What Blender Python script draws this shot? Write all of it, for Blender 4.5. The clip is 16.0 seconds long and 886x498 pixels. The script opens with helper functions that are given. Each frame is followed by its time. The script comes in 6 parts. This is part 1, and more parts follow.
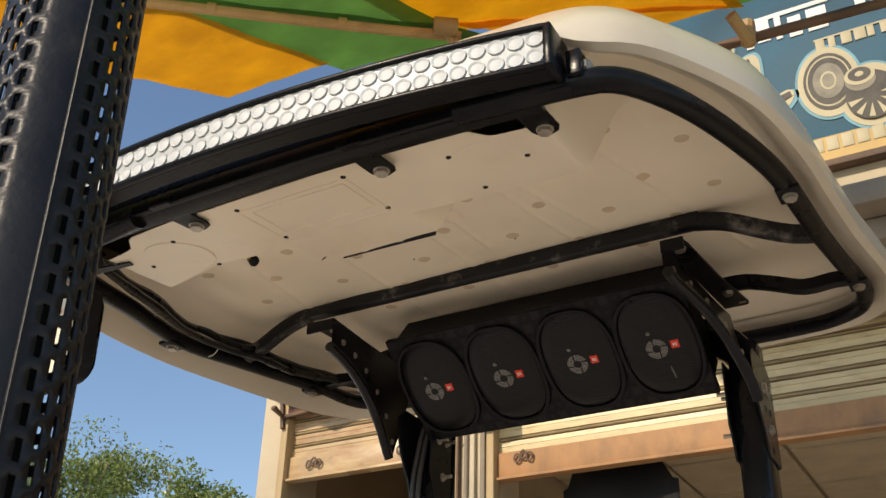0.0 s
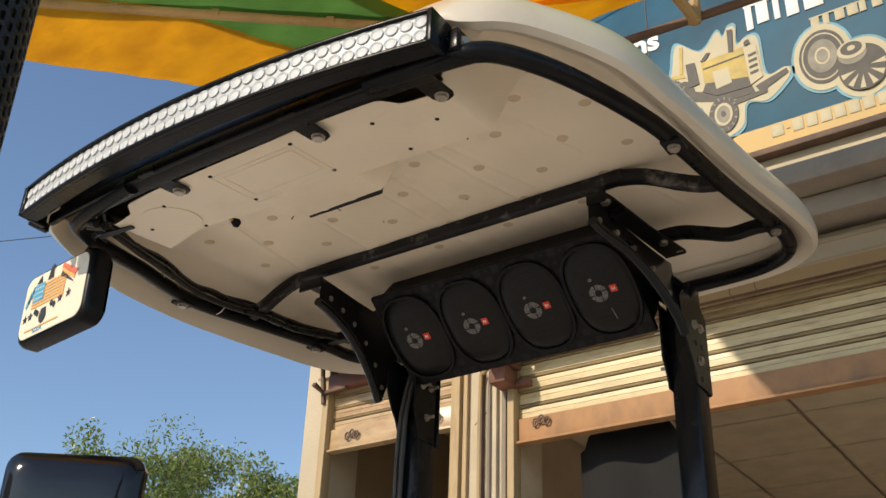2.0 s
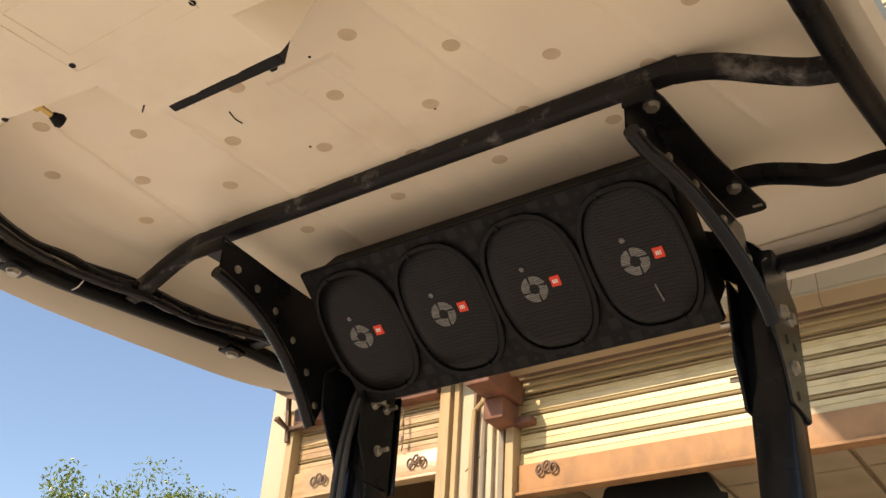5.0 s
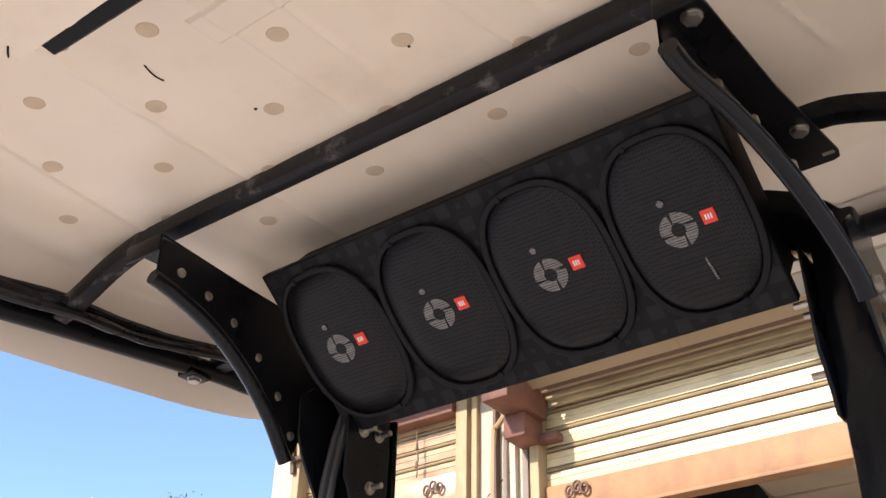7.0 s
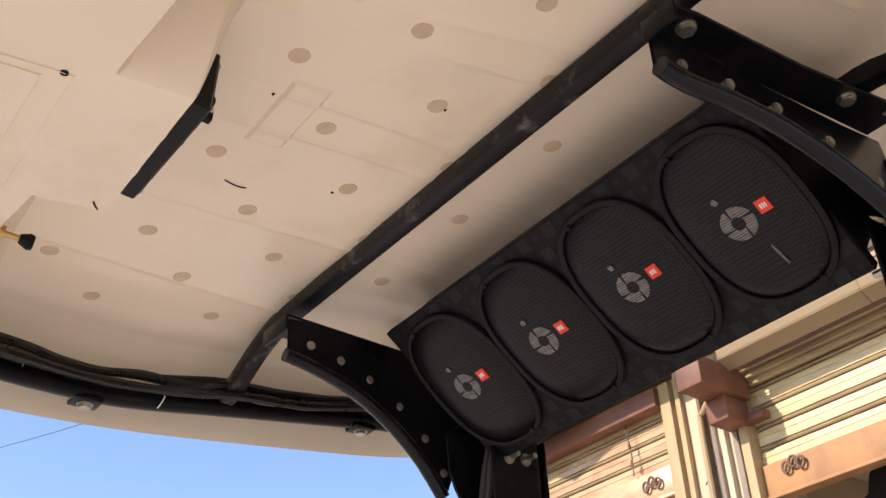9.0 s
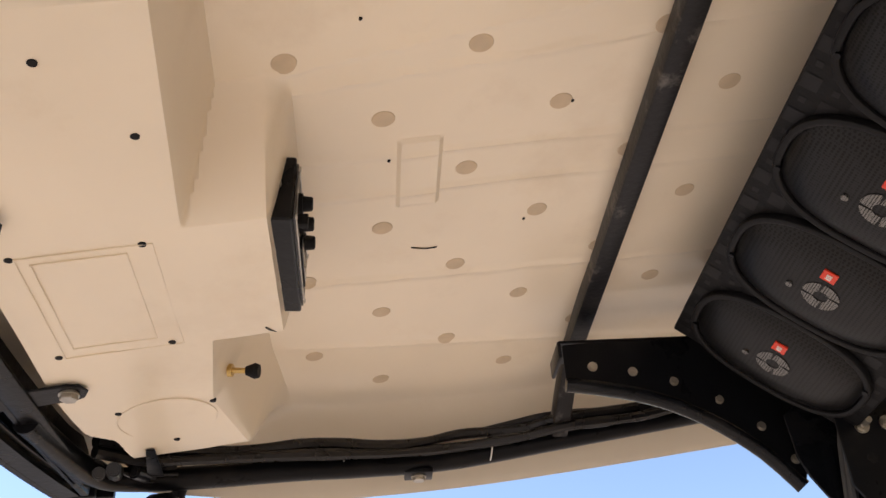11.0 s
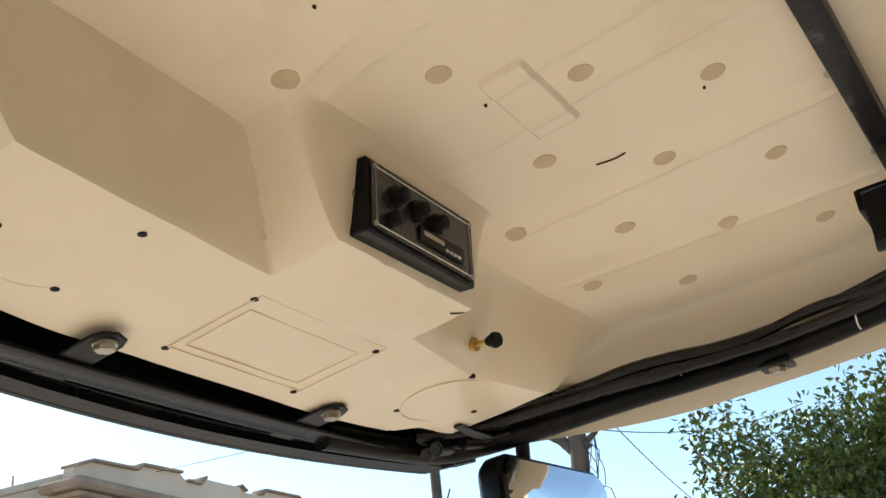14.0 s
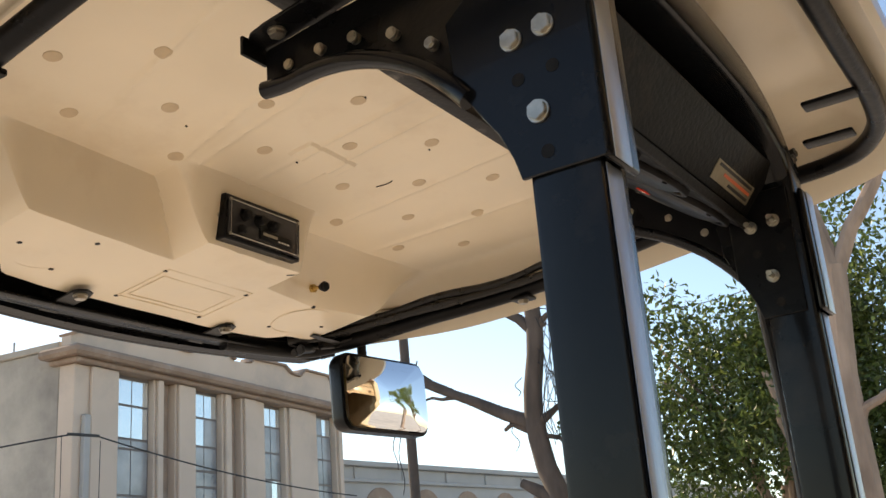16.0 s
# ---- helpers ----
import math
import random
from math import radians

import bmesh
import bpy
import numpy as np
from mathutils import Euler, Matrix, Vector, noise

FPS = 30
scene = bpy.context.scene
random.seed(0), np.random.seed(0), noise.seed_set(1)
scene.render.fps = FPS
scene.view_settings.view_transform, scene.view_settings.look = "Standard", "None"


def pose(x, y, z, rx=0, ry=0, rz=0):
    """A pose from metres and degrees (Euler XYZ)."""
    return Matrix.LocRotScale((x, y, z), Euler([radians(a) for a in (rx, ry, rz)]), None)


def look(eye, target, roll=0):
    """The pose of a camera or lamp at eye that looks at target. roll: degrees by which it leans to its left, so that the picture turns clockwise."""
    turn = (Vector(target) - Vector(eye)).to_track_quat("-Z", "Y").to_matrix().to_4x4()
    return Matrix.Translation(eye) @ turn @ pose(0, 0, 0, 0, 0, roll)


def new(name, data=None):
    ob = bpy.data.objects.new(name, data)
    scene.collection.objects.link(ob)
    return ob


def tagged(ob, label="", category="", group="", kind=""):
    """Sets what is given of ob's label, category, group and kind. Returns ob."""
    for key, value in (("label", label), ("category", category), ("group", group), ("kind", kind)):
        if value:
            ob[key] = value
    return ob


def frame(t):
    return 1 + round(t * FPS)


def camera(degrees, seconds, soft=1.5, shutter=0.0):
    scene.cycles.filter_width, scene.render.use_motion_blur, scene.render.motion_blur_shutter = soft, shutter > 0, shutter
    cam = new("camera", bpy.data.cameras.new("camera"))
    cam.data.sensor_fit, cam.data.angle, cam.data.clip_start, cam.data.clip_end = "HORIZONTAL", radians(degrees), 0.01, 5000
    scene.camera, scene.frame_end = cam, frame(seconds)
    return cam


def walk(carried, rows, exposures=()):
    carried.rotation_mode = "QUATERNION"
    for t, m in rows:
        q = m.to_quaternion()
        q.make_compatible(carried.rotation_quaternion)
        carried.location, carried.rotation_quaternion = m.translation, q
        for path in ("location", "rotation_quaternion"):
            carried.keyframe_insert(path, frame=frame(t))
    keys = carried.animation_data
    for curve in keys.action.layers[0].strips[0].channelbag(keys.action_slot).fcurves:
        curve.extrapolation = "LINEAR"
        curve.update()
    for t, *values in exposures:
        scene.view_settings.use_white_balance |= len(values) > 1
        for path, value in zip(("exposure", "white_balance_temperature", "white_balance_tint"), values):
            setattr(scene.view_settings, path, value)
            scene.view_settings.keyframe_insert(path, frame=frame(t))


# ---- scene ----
cam = camera(46.50, 16.0)
# seconds, place in metres, then yaw, pitch and roll in degrees
ROWS = [
    (0.0, 0.877, -2.038, 1.523, 30.16, 29.46, 1.60),
    (0.5, 0.987, -2.009, 1.505, 32.98, 30.41, 1.88),
    (1.0, 1.209, -2.164, 1.348, 34.71, 30.15, 2.10),
    (1.5, 1.346, -2.244, 1.255, 35.53, 29.65, 2.32),
    (2.0, 1.233, -2.107, 1.281, 34.90, 29.37, 2.07),
    (2.5, 1.119, -2.033, 1.334, 33.83, 29.37, 1.70),
    (3.0, 1.057, -1.958, 1.348, 33.49, 29.54, 1.89),
    (3.5, 1.050, -1.790, 1.363, 34.85, 30.05, 3.00),
    (4.0, 1.077, -1.607, 1.441, 37.30, 30.16, 4.77),
    (4.2, 1.061, -1.587, 1.431, 37.10, 30.57, 4.64),
    (6.3, 0.463, -0.925, 1.842, 33.26, 33.60, 1.98),
    (6.5, 0.472, -0.926, 1.838, 33.13, 33.52, 1.28),
    (7.0, 0.653, -1.043, 1.722, 36.90, 33.11, 1.29),
    (7.5, 0.725, -1.063, 1.694, 40.11, 33.10, 0.05),
    (8.0, 0.741, -1.009, 1.718, 43.26, 33.18, -1.15),
    (8.2, 0.757, -1.003, 1.714, 44.51, 33.25, -1.47),
    (10.3, 1.000, -0.794, 1.757, 70.77, 32.91, -3.59),
    (10.5, 0.998, -0.726, 1.778, 74.71, 32.84, -3.83),
    (11.0, 0.966, -0.585, 1.834, 84.59, 32.61, -4.09),
    (11.5, 0.913, -0.495, 1.883, 93.93, 32.11, -3.91),
    (12.0, 0.861, -0.398, 1.954, 102.09, 31.07, -3.99),
    (12.5, 0.829, -0.297, 1.977, 108.27, 29.60, -5.04),
    (13.0, 0.798, -0.219, 1.989, 114.18, 28.91, -5.73),
    (13.5, 0.771, -0.166, 2.002, 119.08, 27.23, -5.76),
    (14.0, 0.783, -0.130, 2.001, 121.56, 25.59, -5.69),
    (14.5, 0.896, -0.055, 1.992, 121.32, 23.24, -5.69),
    (15.0, 1.045, 0.090, 1.959, 120.59, 21.06, -5.51),
    (15.5, 1.302, 0.375, 1.844, 120.79, 19.31, -4.94),
    (16.0, 1.291, 0.553, 1.838, 121.92, 18.53, -4.70),
]
EXPOSURES = [(0.0, 0.58, 6900, 10), (1.5, 0.51, 6600, 10), (3.0, 0.72, 7100, 9), (4.2, 0.93, 7300, 10), (6.3, 1.24, 7900, 22), (6.6, 1.24, 7600, 21), (7.0, 1.45, 6000, 20), (8.2, 1.34, 6250, 19), (10.3, 1.19, 6700, 20), (11.0, 1.19, 6800, 18), (11.5, 1.19, 6250, 10), (12.0, 1.24, 6050, 6), (12.5, 1.24, 6650, 10), (13.0, 1.24, 6550, 7), (13.5, 1.19, 6650, 6), (14.0, 1.14, 6900, 5), (15.0, 1.12, 7050, 6), (15.5, 1.12, 7650, 9), (16.0, 1.09, 7600, 12)]
walk(cam, [(t, pose(x, y, z, 90 + pitch, 0, yaw) @ pose(0, 0, 0, 0, 0, roll)) for t, x, y, z, yaw, pitch, roll in ROWS],
     EXPOSURES)

# ---- sky, sun ----
SUN_EL, SUN_AZ = 30.0, 165.0   # degrees above the horizon; direction to the sun, from +y towards -x
world = bpy.data.worlds.new("sky")
scene.world = world
world.use_nodes = True
wn = world.node_tree.nodes
sky = wn.new("ShaderNodeTexSky")
sky.sky_type, sky.sun_disc = "NISHITA", False
sky.sun_elevation, sky.sun_rotation = radians(SUN_EL), radians(-SUN_AZ)
sky.air_density, sky.dust_density, sky.ozone_density = 1.0, 0.25, 2.5
wn["Background"].inputs["Strength"].default_value = 0.12
world.node_tree.links.new(sky.outputs["Color"], wn["Background"].inputs["Color"])
sun_dir = Vector((-math.sin(radians(SUN_AZ)) * math.cos(radians(SUN_EL)), math.cos(radians(SUN_AZ)) * math.cos(radians(SUN_EL)), math.sin(radians(SUN_EL))))
sun = new("sun", bpy.data.lights.new("sun", "SUN"))
sun.data.energy, sun.data.angle, sun.data.color = 2.6, radians(0.6), (1.0, 0.86, 0.68)
sun.matrix_world = look(sun_dir * 30, (0, 0, 0))


# ---- materials ----
def mat(name, color, rough=0.5, metal=0.0, var=0.12, scale=8.0, bump=0.15, bump_scale=120.0, spec=0.5, dirt=None, dirt_amount=0.0, dirt_scale=3.0, coat=0.0, noise_stretch=(1, 1, 1), each=0.0):
    """A painted or raw surface: colour with a broad and a fine variation, stains and a fine relief."""
    m = bpy.data.materials.new(name)
    m.use_nodes = True
    n, l = m.node_tree.nodes, m.node_tree.links
    b = n["Principled BSDF"]
    b.inputs["Roughness"].default_value, b.inputs["Metallic"].default_value = rough, metal
    b.inputs["Specular IOR Level"].default_value, b.inputs["Coat Weight"].default_value = spec, coat
    tc, mp = n.new("ShaderNodeTexCoord"), n.new("ShaderNodeMapping")
    mp.inputs["Scale"].default_value = noise_stretch
    l.new(tc.outputs["Object"], mp.inputs["Vector"])
    broad = n.new("ShaderNodeTexNoise")
    broad.inputs["Scale"].default_value, broad.inputs["Detail"].default_value = scale, 6
    l.new(mp.outputs["Vector"], broad.inputs["Vector"])
    ramp = n.new("ShaderNodeValToRGB")
    ramp.color_ramp.elements[0].position, ramp.color_ramp.elements[1].position = 0.3, 0.7
    ramp.color_ramp.elements[0].color = (*[c * (1 - var) for c in color], 1)
    ramp.color_ramp.elements[1].color = (*[min(1, c * (1 + var)) for c in color], 1)
    l.new(broad.outputs["Fac"], ramp.inputs["Fac"])
    out = ramp.outputs["Color"]
    if dirt:
        dn, dr, mx = n.new("ShaderNodeTexNoise"), n.new("ShaderNodeValToRGB"), n.new("ShaderNodeMix")
        dn.inputs["Scale"].default_value, dn.inputs["Detail"].default_value, dn.inputs["Roughness"].default_value = dirt_scale, 9, 0.65
        l.new(mp.outputs["Vector"], dn.inputs["Vector"])
        dr.color_ramp.elements[0].position, dr.color_ramp.elements[1].position = 0.62 - 0.25 * dirt_amount, 0.8
        mx.data_type = "RGBA"
        mx.inputs["B"].default_value = (*dirt, 1)
        l.new(dn.outputs["Fac"], dr.inputs["Fac"])
        l.new(dr.outputs["Color"], mx.inputs["Factor"])
        l.new(out, mx.inputs["A"])
        out = mx.outputs["Result"]
    if each:
        oi, hs = n.new("ShaderNodeObjectInfo"), n.new("ShaderNodeHueSaturation")
        mr = n.new("ShaderNodeMapRange")
        mr.inputs["To Min"].default_value, mr.inputs["To Max"].default_value = 1 - each, 1 + each
        l.new(oi.outputs["Random"], mr.inputs["Value"])
        l.new(mr.outputs["Result"], hs.inputs["Value"])
        l.new(out, hs.inputs["Color"])
        out = hs.outputs["Color"]
    l.new(out, b.inputs["Base Color"])
    fine = n.new("ShaderNodeTexNoise")
    fine.inputs["Scale"].default_value, fine.inputs["Detail"].default_value = bump_scale, 4
    l.new(mp.outputs["Vector"], fine.inputs["Vector"])
    bp = n.new("ShaderNodeBump")
    bp.inputs["Strength"].default_value, bp.inputs["Distance"].default_value = bump, 0.004
    l.new(fine.outputs["Fac"], bp.inputs["Height"])
    l.new(bp.outputs["Normal"], b.inputs["Normal"])
    rr = n.new("ShaderNodeMapRange")
    rr.inputs["To Min"].default_value, rr.inputs["To Max"].default_value = max(0.02, rough - 0.08), min(1, rough + 0.1)
    l.new(broad.outputs["Fac"], rr.inputs["Value"])
    l.new(rr.outputs["Result"], b.inputs["Roughness"])
    return m


def cloth(name, color, weave=900):
    """A thin sheet that lets part of the sun through."""
    m = mat(name, color, 0.55, var=0.22, scale=5, bump=0.8, bump_scale=90, noise_stretch=(1, 2.2, 1), dirt=tuple(c * 0.7 for c in color), dirt_amount=0.3, dirt_scale=2)
    n, l = m.node_tree.nodes, m.node_tree.links
    b, o = n["Principled BSDF"], n["Material Output"]
    tr, mx = n.new("ShaderNodeBsdfTranslucent"), n.new("ShaderNodeMixShader")
    src = b.inputs["Base Color"].links[0].from_socket
    l.new(src, tr.inputs["Color"])
    mx.inputs["Fac"].default_value = 0.6
    l.new(b.outputs["BSDF"], mx.inputs[1])
    l.new(tr.outputs["BSDF"], mx.inputs[2])
    l.new(mx.outputs["Shader"], o.inputs["Surface"])
    return m


CREAM = mat("cream_fibreglass", (0.84, 0.74, 0.58), 0.33, var=0.06, scale=3, bump=0.06, bump_scale=40, dirt=(0.70, 0.58, 0.42), dirt_amount=0.25, dirt_scale=2.5, coat=0.3)
WHITE_SHELL = mat("white_gelcoat", (0.60, 0.54, 0.43), 0.3, var=0.05, scale=4, bump=0.05, dirt=(0.55, 0.47, 0.37), dirt_amount=0.35, dirt_scale=6, coat=0.3)
DIMPLE = mat("shaded_tan_cream", (0.60, 0.48, 0.33), 0.6, var=0.1, scale=30)
BLACK = mat("black_paint", (0.005, 0.0055, 0.007), 0.28, var=0.25, scale=14, bump=0.12, bump_scale=90, dirt=(0.018, 0.016, 0.015), dirt_amount=0.25, dirt_scale=9, spec=0.16)
BLACK_ROUGH = mat("black_rubber", (0.009, 0.009, 0.010), 0.55, var=0.25, scale=20, bump=0.3, dirt=(0.035, 0.03, 0.026), dirt_amount=0.25, dirt_scale=12, spec=0.15)
CHIPPED = mat("chipped_black_paint", (0.009, 0.009, 0.011), 0.38, var=0.3, scale=14, bump=0.2, dirt=(0.26, 0.24, 0.22), dirt_amount=0.28, dirt_scale=16, spec=0.25)
STEEL = mat("zinc_bolt", (0.48, 0.45, 0.39), 0.32, 0.9, var=0.2, scale=60, dirt=(0.3, 0.22, 0.14), dirt_amount=0.2, dirt_scale=40)
SHEEN = mat("sky_sheen_metal", (0.42, 0.45, 0.50), 0.34, 0.9, var=0.08, scale=9, bump=0.04)
BRACKET = mat("red_oxide_bracket", (0.17, 0.07, 0.04), 0.6, var=0.25, scale=9, dirt=(0.07, 0.04, 0.03), dirt_amount=0.4, dirt_scale=12)
TREAD_RAISED = mat("black_vinyl_raised", (0.0095, 0.0095, 0.0105), 0.45, var=0.2, scale=20, bump=0.1, spec=0.22)
BRASS = mat("brass", (0.6, 0.42, 0.16), 0.35, 0.9)
GRILLE = mat("black_grille", (0.011, 0.011, 0.012), 0.45, 0.3, var=0.2, scale=20, bump=0.1, spec=0.2)
RED = mat("red_badge", (0.75, 0.05, 0.02), 0.35, var=0.05)
WHITE_INK = mat("white_ink", (0.8, 0.78, 0.74), 0.5, var=0.04)
TREAD = mat("black_board_vinyl", (0.008, 0.008, 0.009), 0.5, var=0.2, scale=20, bump=0.2, spec=0.15)
MIRROR = mat("mirror_glass", (0.9, 0.92, 0.93), 0.03, 1.0, var=0.01, bump=0.0)
MIRROR.node_tree.nodes["Map Range"].inputs["To Min"].default_value, MIRROR.node_tree.nodes["Map Range"].inputs["To Max"].default_value = 0.015, 0.03
SHADE_SHEET_GREY = mat("grey_shade_sheet", (0.25, 0.26, 0.24), 0.6, var=0.15, scale=3, bump=0.4)
POST_BLACK = mat("gloss_black_post_paint", (0.005, 0.006, 0.008), 0.2, var=0.25, scale=10, bump=0.06, bump_scale=30, dirt=(0.02, 0.018, 0.017), dirt_amount=0.2, dirt_scale=7, coat=0.1, spec=0.2)
REFLECTOR = mat("chrome_reflector", (0.52, 0.54, 0.54), 0.5, 0.0, var=0.06, bump=0.02)
LENS_PLATE = mat("silver_lamp_plate", (0.44, 0.46, 0.46), 0.4, 0.1, var=0.12, scale=60, bump=0.1)
DARK_FACE = mat("dark_panel_face", (0.03, 0.03, 0.034), 0.25, var=0.1)
STICKER = mat("cream_sticker_back", (0.82, 0.74, 0.55), 0.35, var=0.03, bump=0.02)
INK_BLUE, INK_RED, INK_BLACK = mat("ink_blue", (0.08, 0.35, 0.55), 0.4), mat("ink_red", (0.65, 0.15, 0.07), 0.4), mat("ink_black", (0.02, 0.02, 0.02), 0.5)
INK_ORANGE = mat("ink_orange", (0.8, 0.42, 0.12), 0.4)
ORANGE, GREEN = cloth("orange_tarpaulin", (0.92, 0.36, 0.008)), cloth("green_tarpaulin", (0.11, 0.25, 0.045))
WOOD = mat("bamboo", (0.42, 0.27, 0.11), 0.6, var=0.25, scale=5, bump=0.3, bump_scale=30, dirt=(0.15, 0.08, 0.03), dirt_amount=0.4, dirt_scale=6)
RUST_STEEL = mat("rusty_angle_iron", (0.13, 0.075, 0.045), 0.65, var=0.3, scale=10, dirt=(0.06, 0.045, 0.035), dirt_amount=0.4, dirt_scale=8)
SHUTTER = mat("cream_shutter_paint", (0.60, 0.48, 0.25), 0.34, var=0.1, scale=5, bump=0.15, dirt=(0.36, 0.25, 0.13), dirt_amount=0.45, dirt_scale=7, noise_stretch=(1, 1, 4))
SHUTTER_OLD = mat("rusted_shutter_paint", (0.50, 0.36, 0.20), 0.28, var=0.15, scale=5, bump=0.15, dirt=(0.34, 0.17, 0.08), dirt_amount=0.7, dirt_scale=6, noise_stretch=(1, 1, 3))
PRIMER = mat("red_oxide_rail", (0.38, 0.20, 0.085), 0.6, var=0.14, scale=7, dirt=(0.22, 0.13, 0.07), dirt_amount=0.5, dirt_scale=5, noise_stretch=(1.6, 1, 1))
JAMB = mat("brown_jamb_paint", (0.42, 0.30, 0.15), 0.6, var=0.2, scale=6, dirt=(0.20, 0.13, 0.07), dirt_amount=0.5, dirt_scale=6, noise_stretch=(2, 2, 0.4))
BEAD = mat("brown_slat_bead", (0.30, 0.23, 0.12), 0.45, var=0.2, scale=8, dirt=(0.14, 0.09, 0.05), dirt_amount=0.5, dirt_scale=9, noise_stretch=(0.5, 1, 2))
# cream sheet darkened so that its colour holds the shade under the ledge
HOOD = mat("shaded_cream_hood", (0.27, 0.20, 0.11), 0.5, var=0.12, scale=4, bump=0.1, dirt=(0.28, 0.20, 0.11), dirt_amount=0.5, dirt_scale=6, noise_stretch=(0.5, 1, 2))
CABLE_GREY = mat("grey_conduit", (0.05, 0.05, 0.052), 0.5, var=0.2, scale=8)
TAPE = mat("black_tape", (0.010, 0.010, 0.011), 0.28, var=0.3, scale=30, bump=0.5, bump_scale=40, spec=0.35)
PLASTER = mat("cream_plaster", (0.52, 0.44, 0.31), 0.85, var=0.1, scale=2.5, bump=0.5, bump_scale=50, dirt=(0.40, 0.33, 0.23), dirt_amount=0.35, dirt_scale=3)
CONCRETE = mat("stained_concrete", (0.27, 0.225, 0.17), 0.9, var=0.25, scale=4, bump=0.8, bump_scale=40, dirt=(0.11, 0.09, 0.07), dirt_amount=0.6, dirt_scale=4)
SIGN_BLUE = mat("blue_sign_flex", (0.022, 0.095, 0.15), 0.5, var=0.3, scale=2.5, bump=0.03, spec=0.2)
SIGN_ORANGE = mat("orange_sign_strip", (0.52, 0.33, 0.085), 0.5, var=0.15, scale=4, bump=0.03)
SIGN_CREAM = mat("cream_sign_print", (0.52, 0.46, 0.30), 0.45, var=0.08, scale=6, spec=0.2)
SIGN_YELLOW = mat("yellow_sign_print", (0.50, 0.37, 0.10), 0.45, var=0.2, scale=12, spec=0.2)
SIGN_PALE_BLUE = mat("pale_blue_sign_glow", (0.16, 0.36, 0.44), 0.45, var=0.2, scale=8, spec=0.2)
SIGN_SHADE = mat("mid_grey_sign_print", (0.24, 0.22, 0.17), 0.45, var=0.3, scale=12, spec=0.2)
SIGN_GREY = mat("grey_sign_print", (0.075, 0.07, 0.06), 0.45, var=0.35, scale=15, spec=0.2)
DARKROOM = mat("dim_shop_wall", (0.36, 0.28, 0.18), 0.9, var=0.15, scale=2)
TILE = mat("ceiling_tile", (0.50, 0.42, 0.29), 0.9, var=0.12, scale=6, each=0.08)
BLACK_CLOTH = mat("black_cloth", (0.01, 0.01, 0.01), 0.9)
GROUND = mat("dusty_ground", (0.66, 0.58, 0.48), 0.95, var=0.2, scale=0.6, bump=0.8, bump_scale=15, dirt=(0.38, 0.33, 0.27), dirt_amount=0.5, dirt_scale=0.4)
HOUSE = mat("pale_pink_plaster", (0.62, 0.50, 0.40), 0.9, var=0.08, scale=0.8, bump=0.3, bump_scale=8, dirt=(0.42, 0.36, 0.31), dirt_amount=0.45, dirt_scale=0.6)
HOUSE_TRIM = mat("brown_cornice", (0.31, 0.22, 0.16), 0.85, var=0.2, scale=2, dirt=(0.45, 0.37, 0.30), dirt_amount=0.3, dirt_scale=3)
FRAME_GREY = mat("grey_window_frame", (0.17, 0.15, 0.14), 0.6, var=0.15, scale=3)
GREYWALL = mat("grey_plaster", (0.42, 0.41, 0.39), 0.9, var=0.1, scale=1)
BARK = mat("pale_bark", (0.34, 0.25, 0.19), 0.9, var=0.3, scale=6, bump=1.0, bump_scale=25, noise_stretch=(1, 1, 0.3))
BARK_DARK = mat("dead_bark", (0.10, 0.075, 0.06), 0.9, var=0.4, scale=6, bump=1.0, bump_scale=25, noise_stretch=(1, 1, 0.3))
CABLE = mat("cable_black", (0.03, 0.03, 0.03), 0.6)
ZIP = mat("white_zip_tie", (0.75, 0.72, 0.66), 0.5)


def leaf_mat(name, color):
    m = bpy.data.materials.new(name)
    m.use_nodes = True
    n, l = m.node_tree.nodes, m.node_tree.links
    b, o = n["Principled BSDF"], n["Material Output"]
    b.inputs["Roughness"].default_value = 0.32
    g, hs, mr = n.new("ShaderNodeNewGeometry"), n.new("ShaderNodeHueSaturation"), n.new("ShaderNodeMapRange")
    mr.inputs["To Min"].default_value, mr.inputs["To Max"].default_value = 0.55, 1.5
    l.new(g.outputs["Random Per Island"], mr.inputs["Value"])
    l.new(mr.outputs["Result"], hs.inputs["Value"])
    hs.inputs["Color"].default_value = (*color, 1)
    l.new(hs.outputs["Color"], b.inputs["Base Color"])
    tr, mx = n.new("ShaderNodeBsdfTranslucent"), n.new("ShaderNodeMixShader")
    l.new(hs.outputs["Color"], tr.inputs["Color"])
    mx.inputs["Fac"].default_value = 0.35
    l.new(b.outputs["BSDF"], mx.inputs[1])
    l.new(tr.outputs["BSDF"], mx.inputs[2])
    l.new(mx.outputs["Shader"], o.inputs["Surface"])
    return m


LEAF, LEAF_PALE = leaf_mat("leaf_green", (0.08, 0.115, 0.028)), leaf_mat("leaf_olive", (0.22, 0.27, 0.07))
GLASS = mat("mirror_film_glass", (0.82, 0.88, 0.90), 0.05, 0.8, var=0.06, scale=0.9, bump=0.02, bump_scale=3)
GLASS_GREY = mat("dusty_window_glass", (0.32, 0.33, 0.34), 0.22, 0.3, var=0.3, scale=1.3, bump=0.02, dirt=(0.46, 0.45, 0.43), dirt_amount=0.5, dirt_scale=2)
GLOSS_BLACK = mat("gloss_black_plastic", (0.006, 0.006, 0.007), 0.08, var=0.1, bump=0.02)
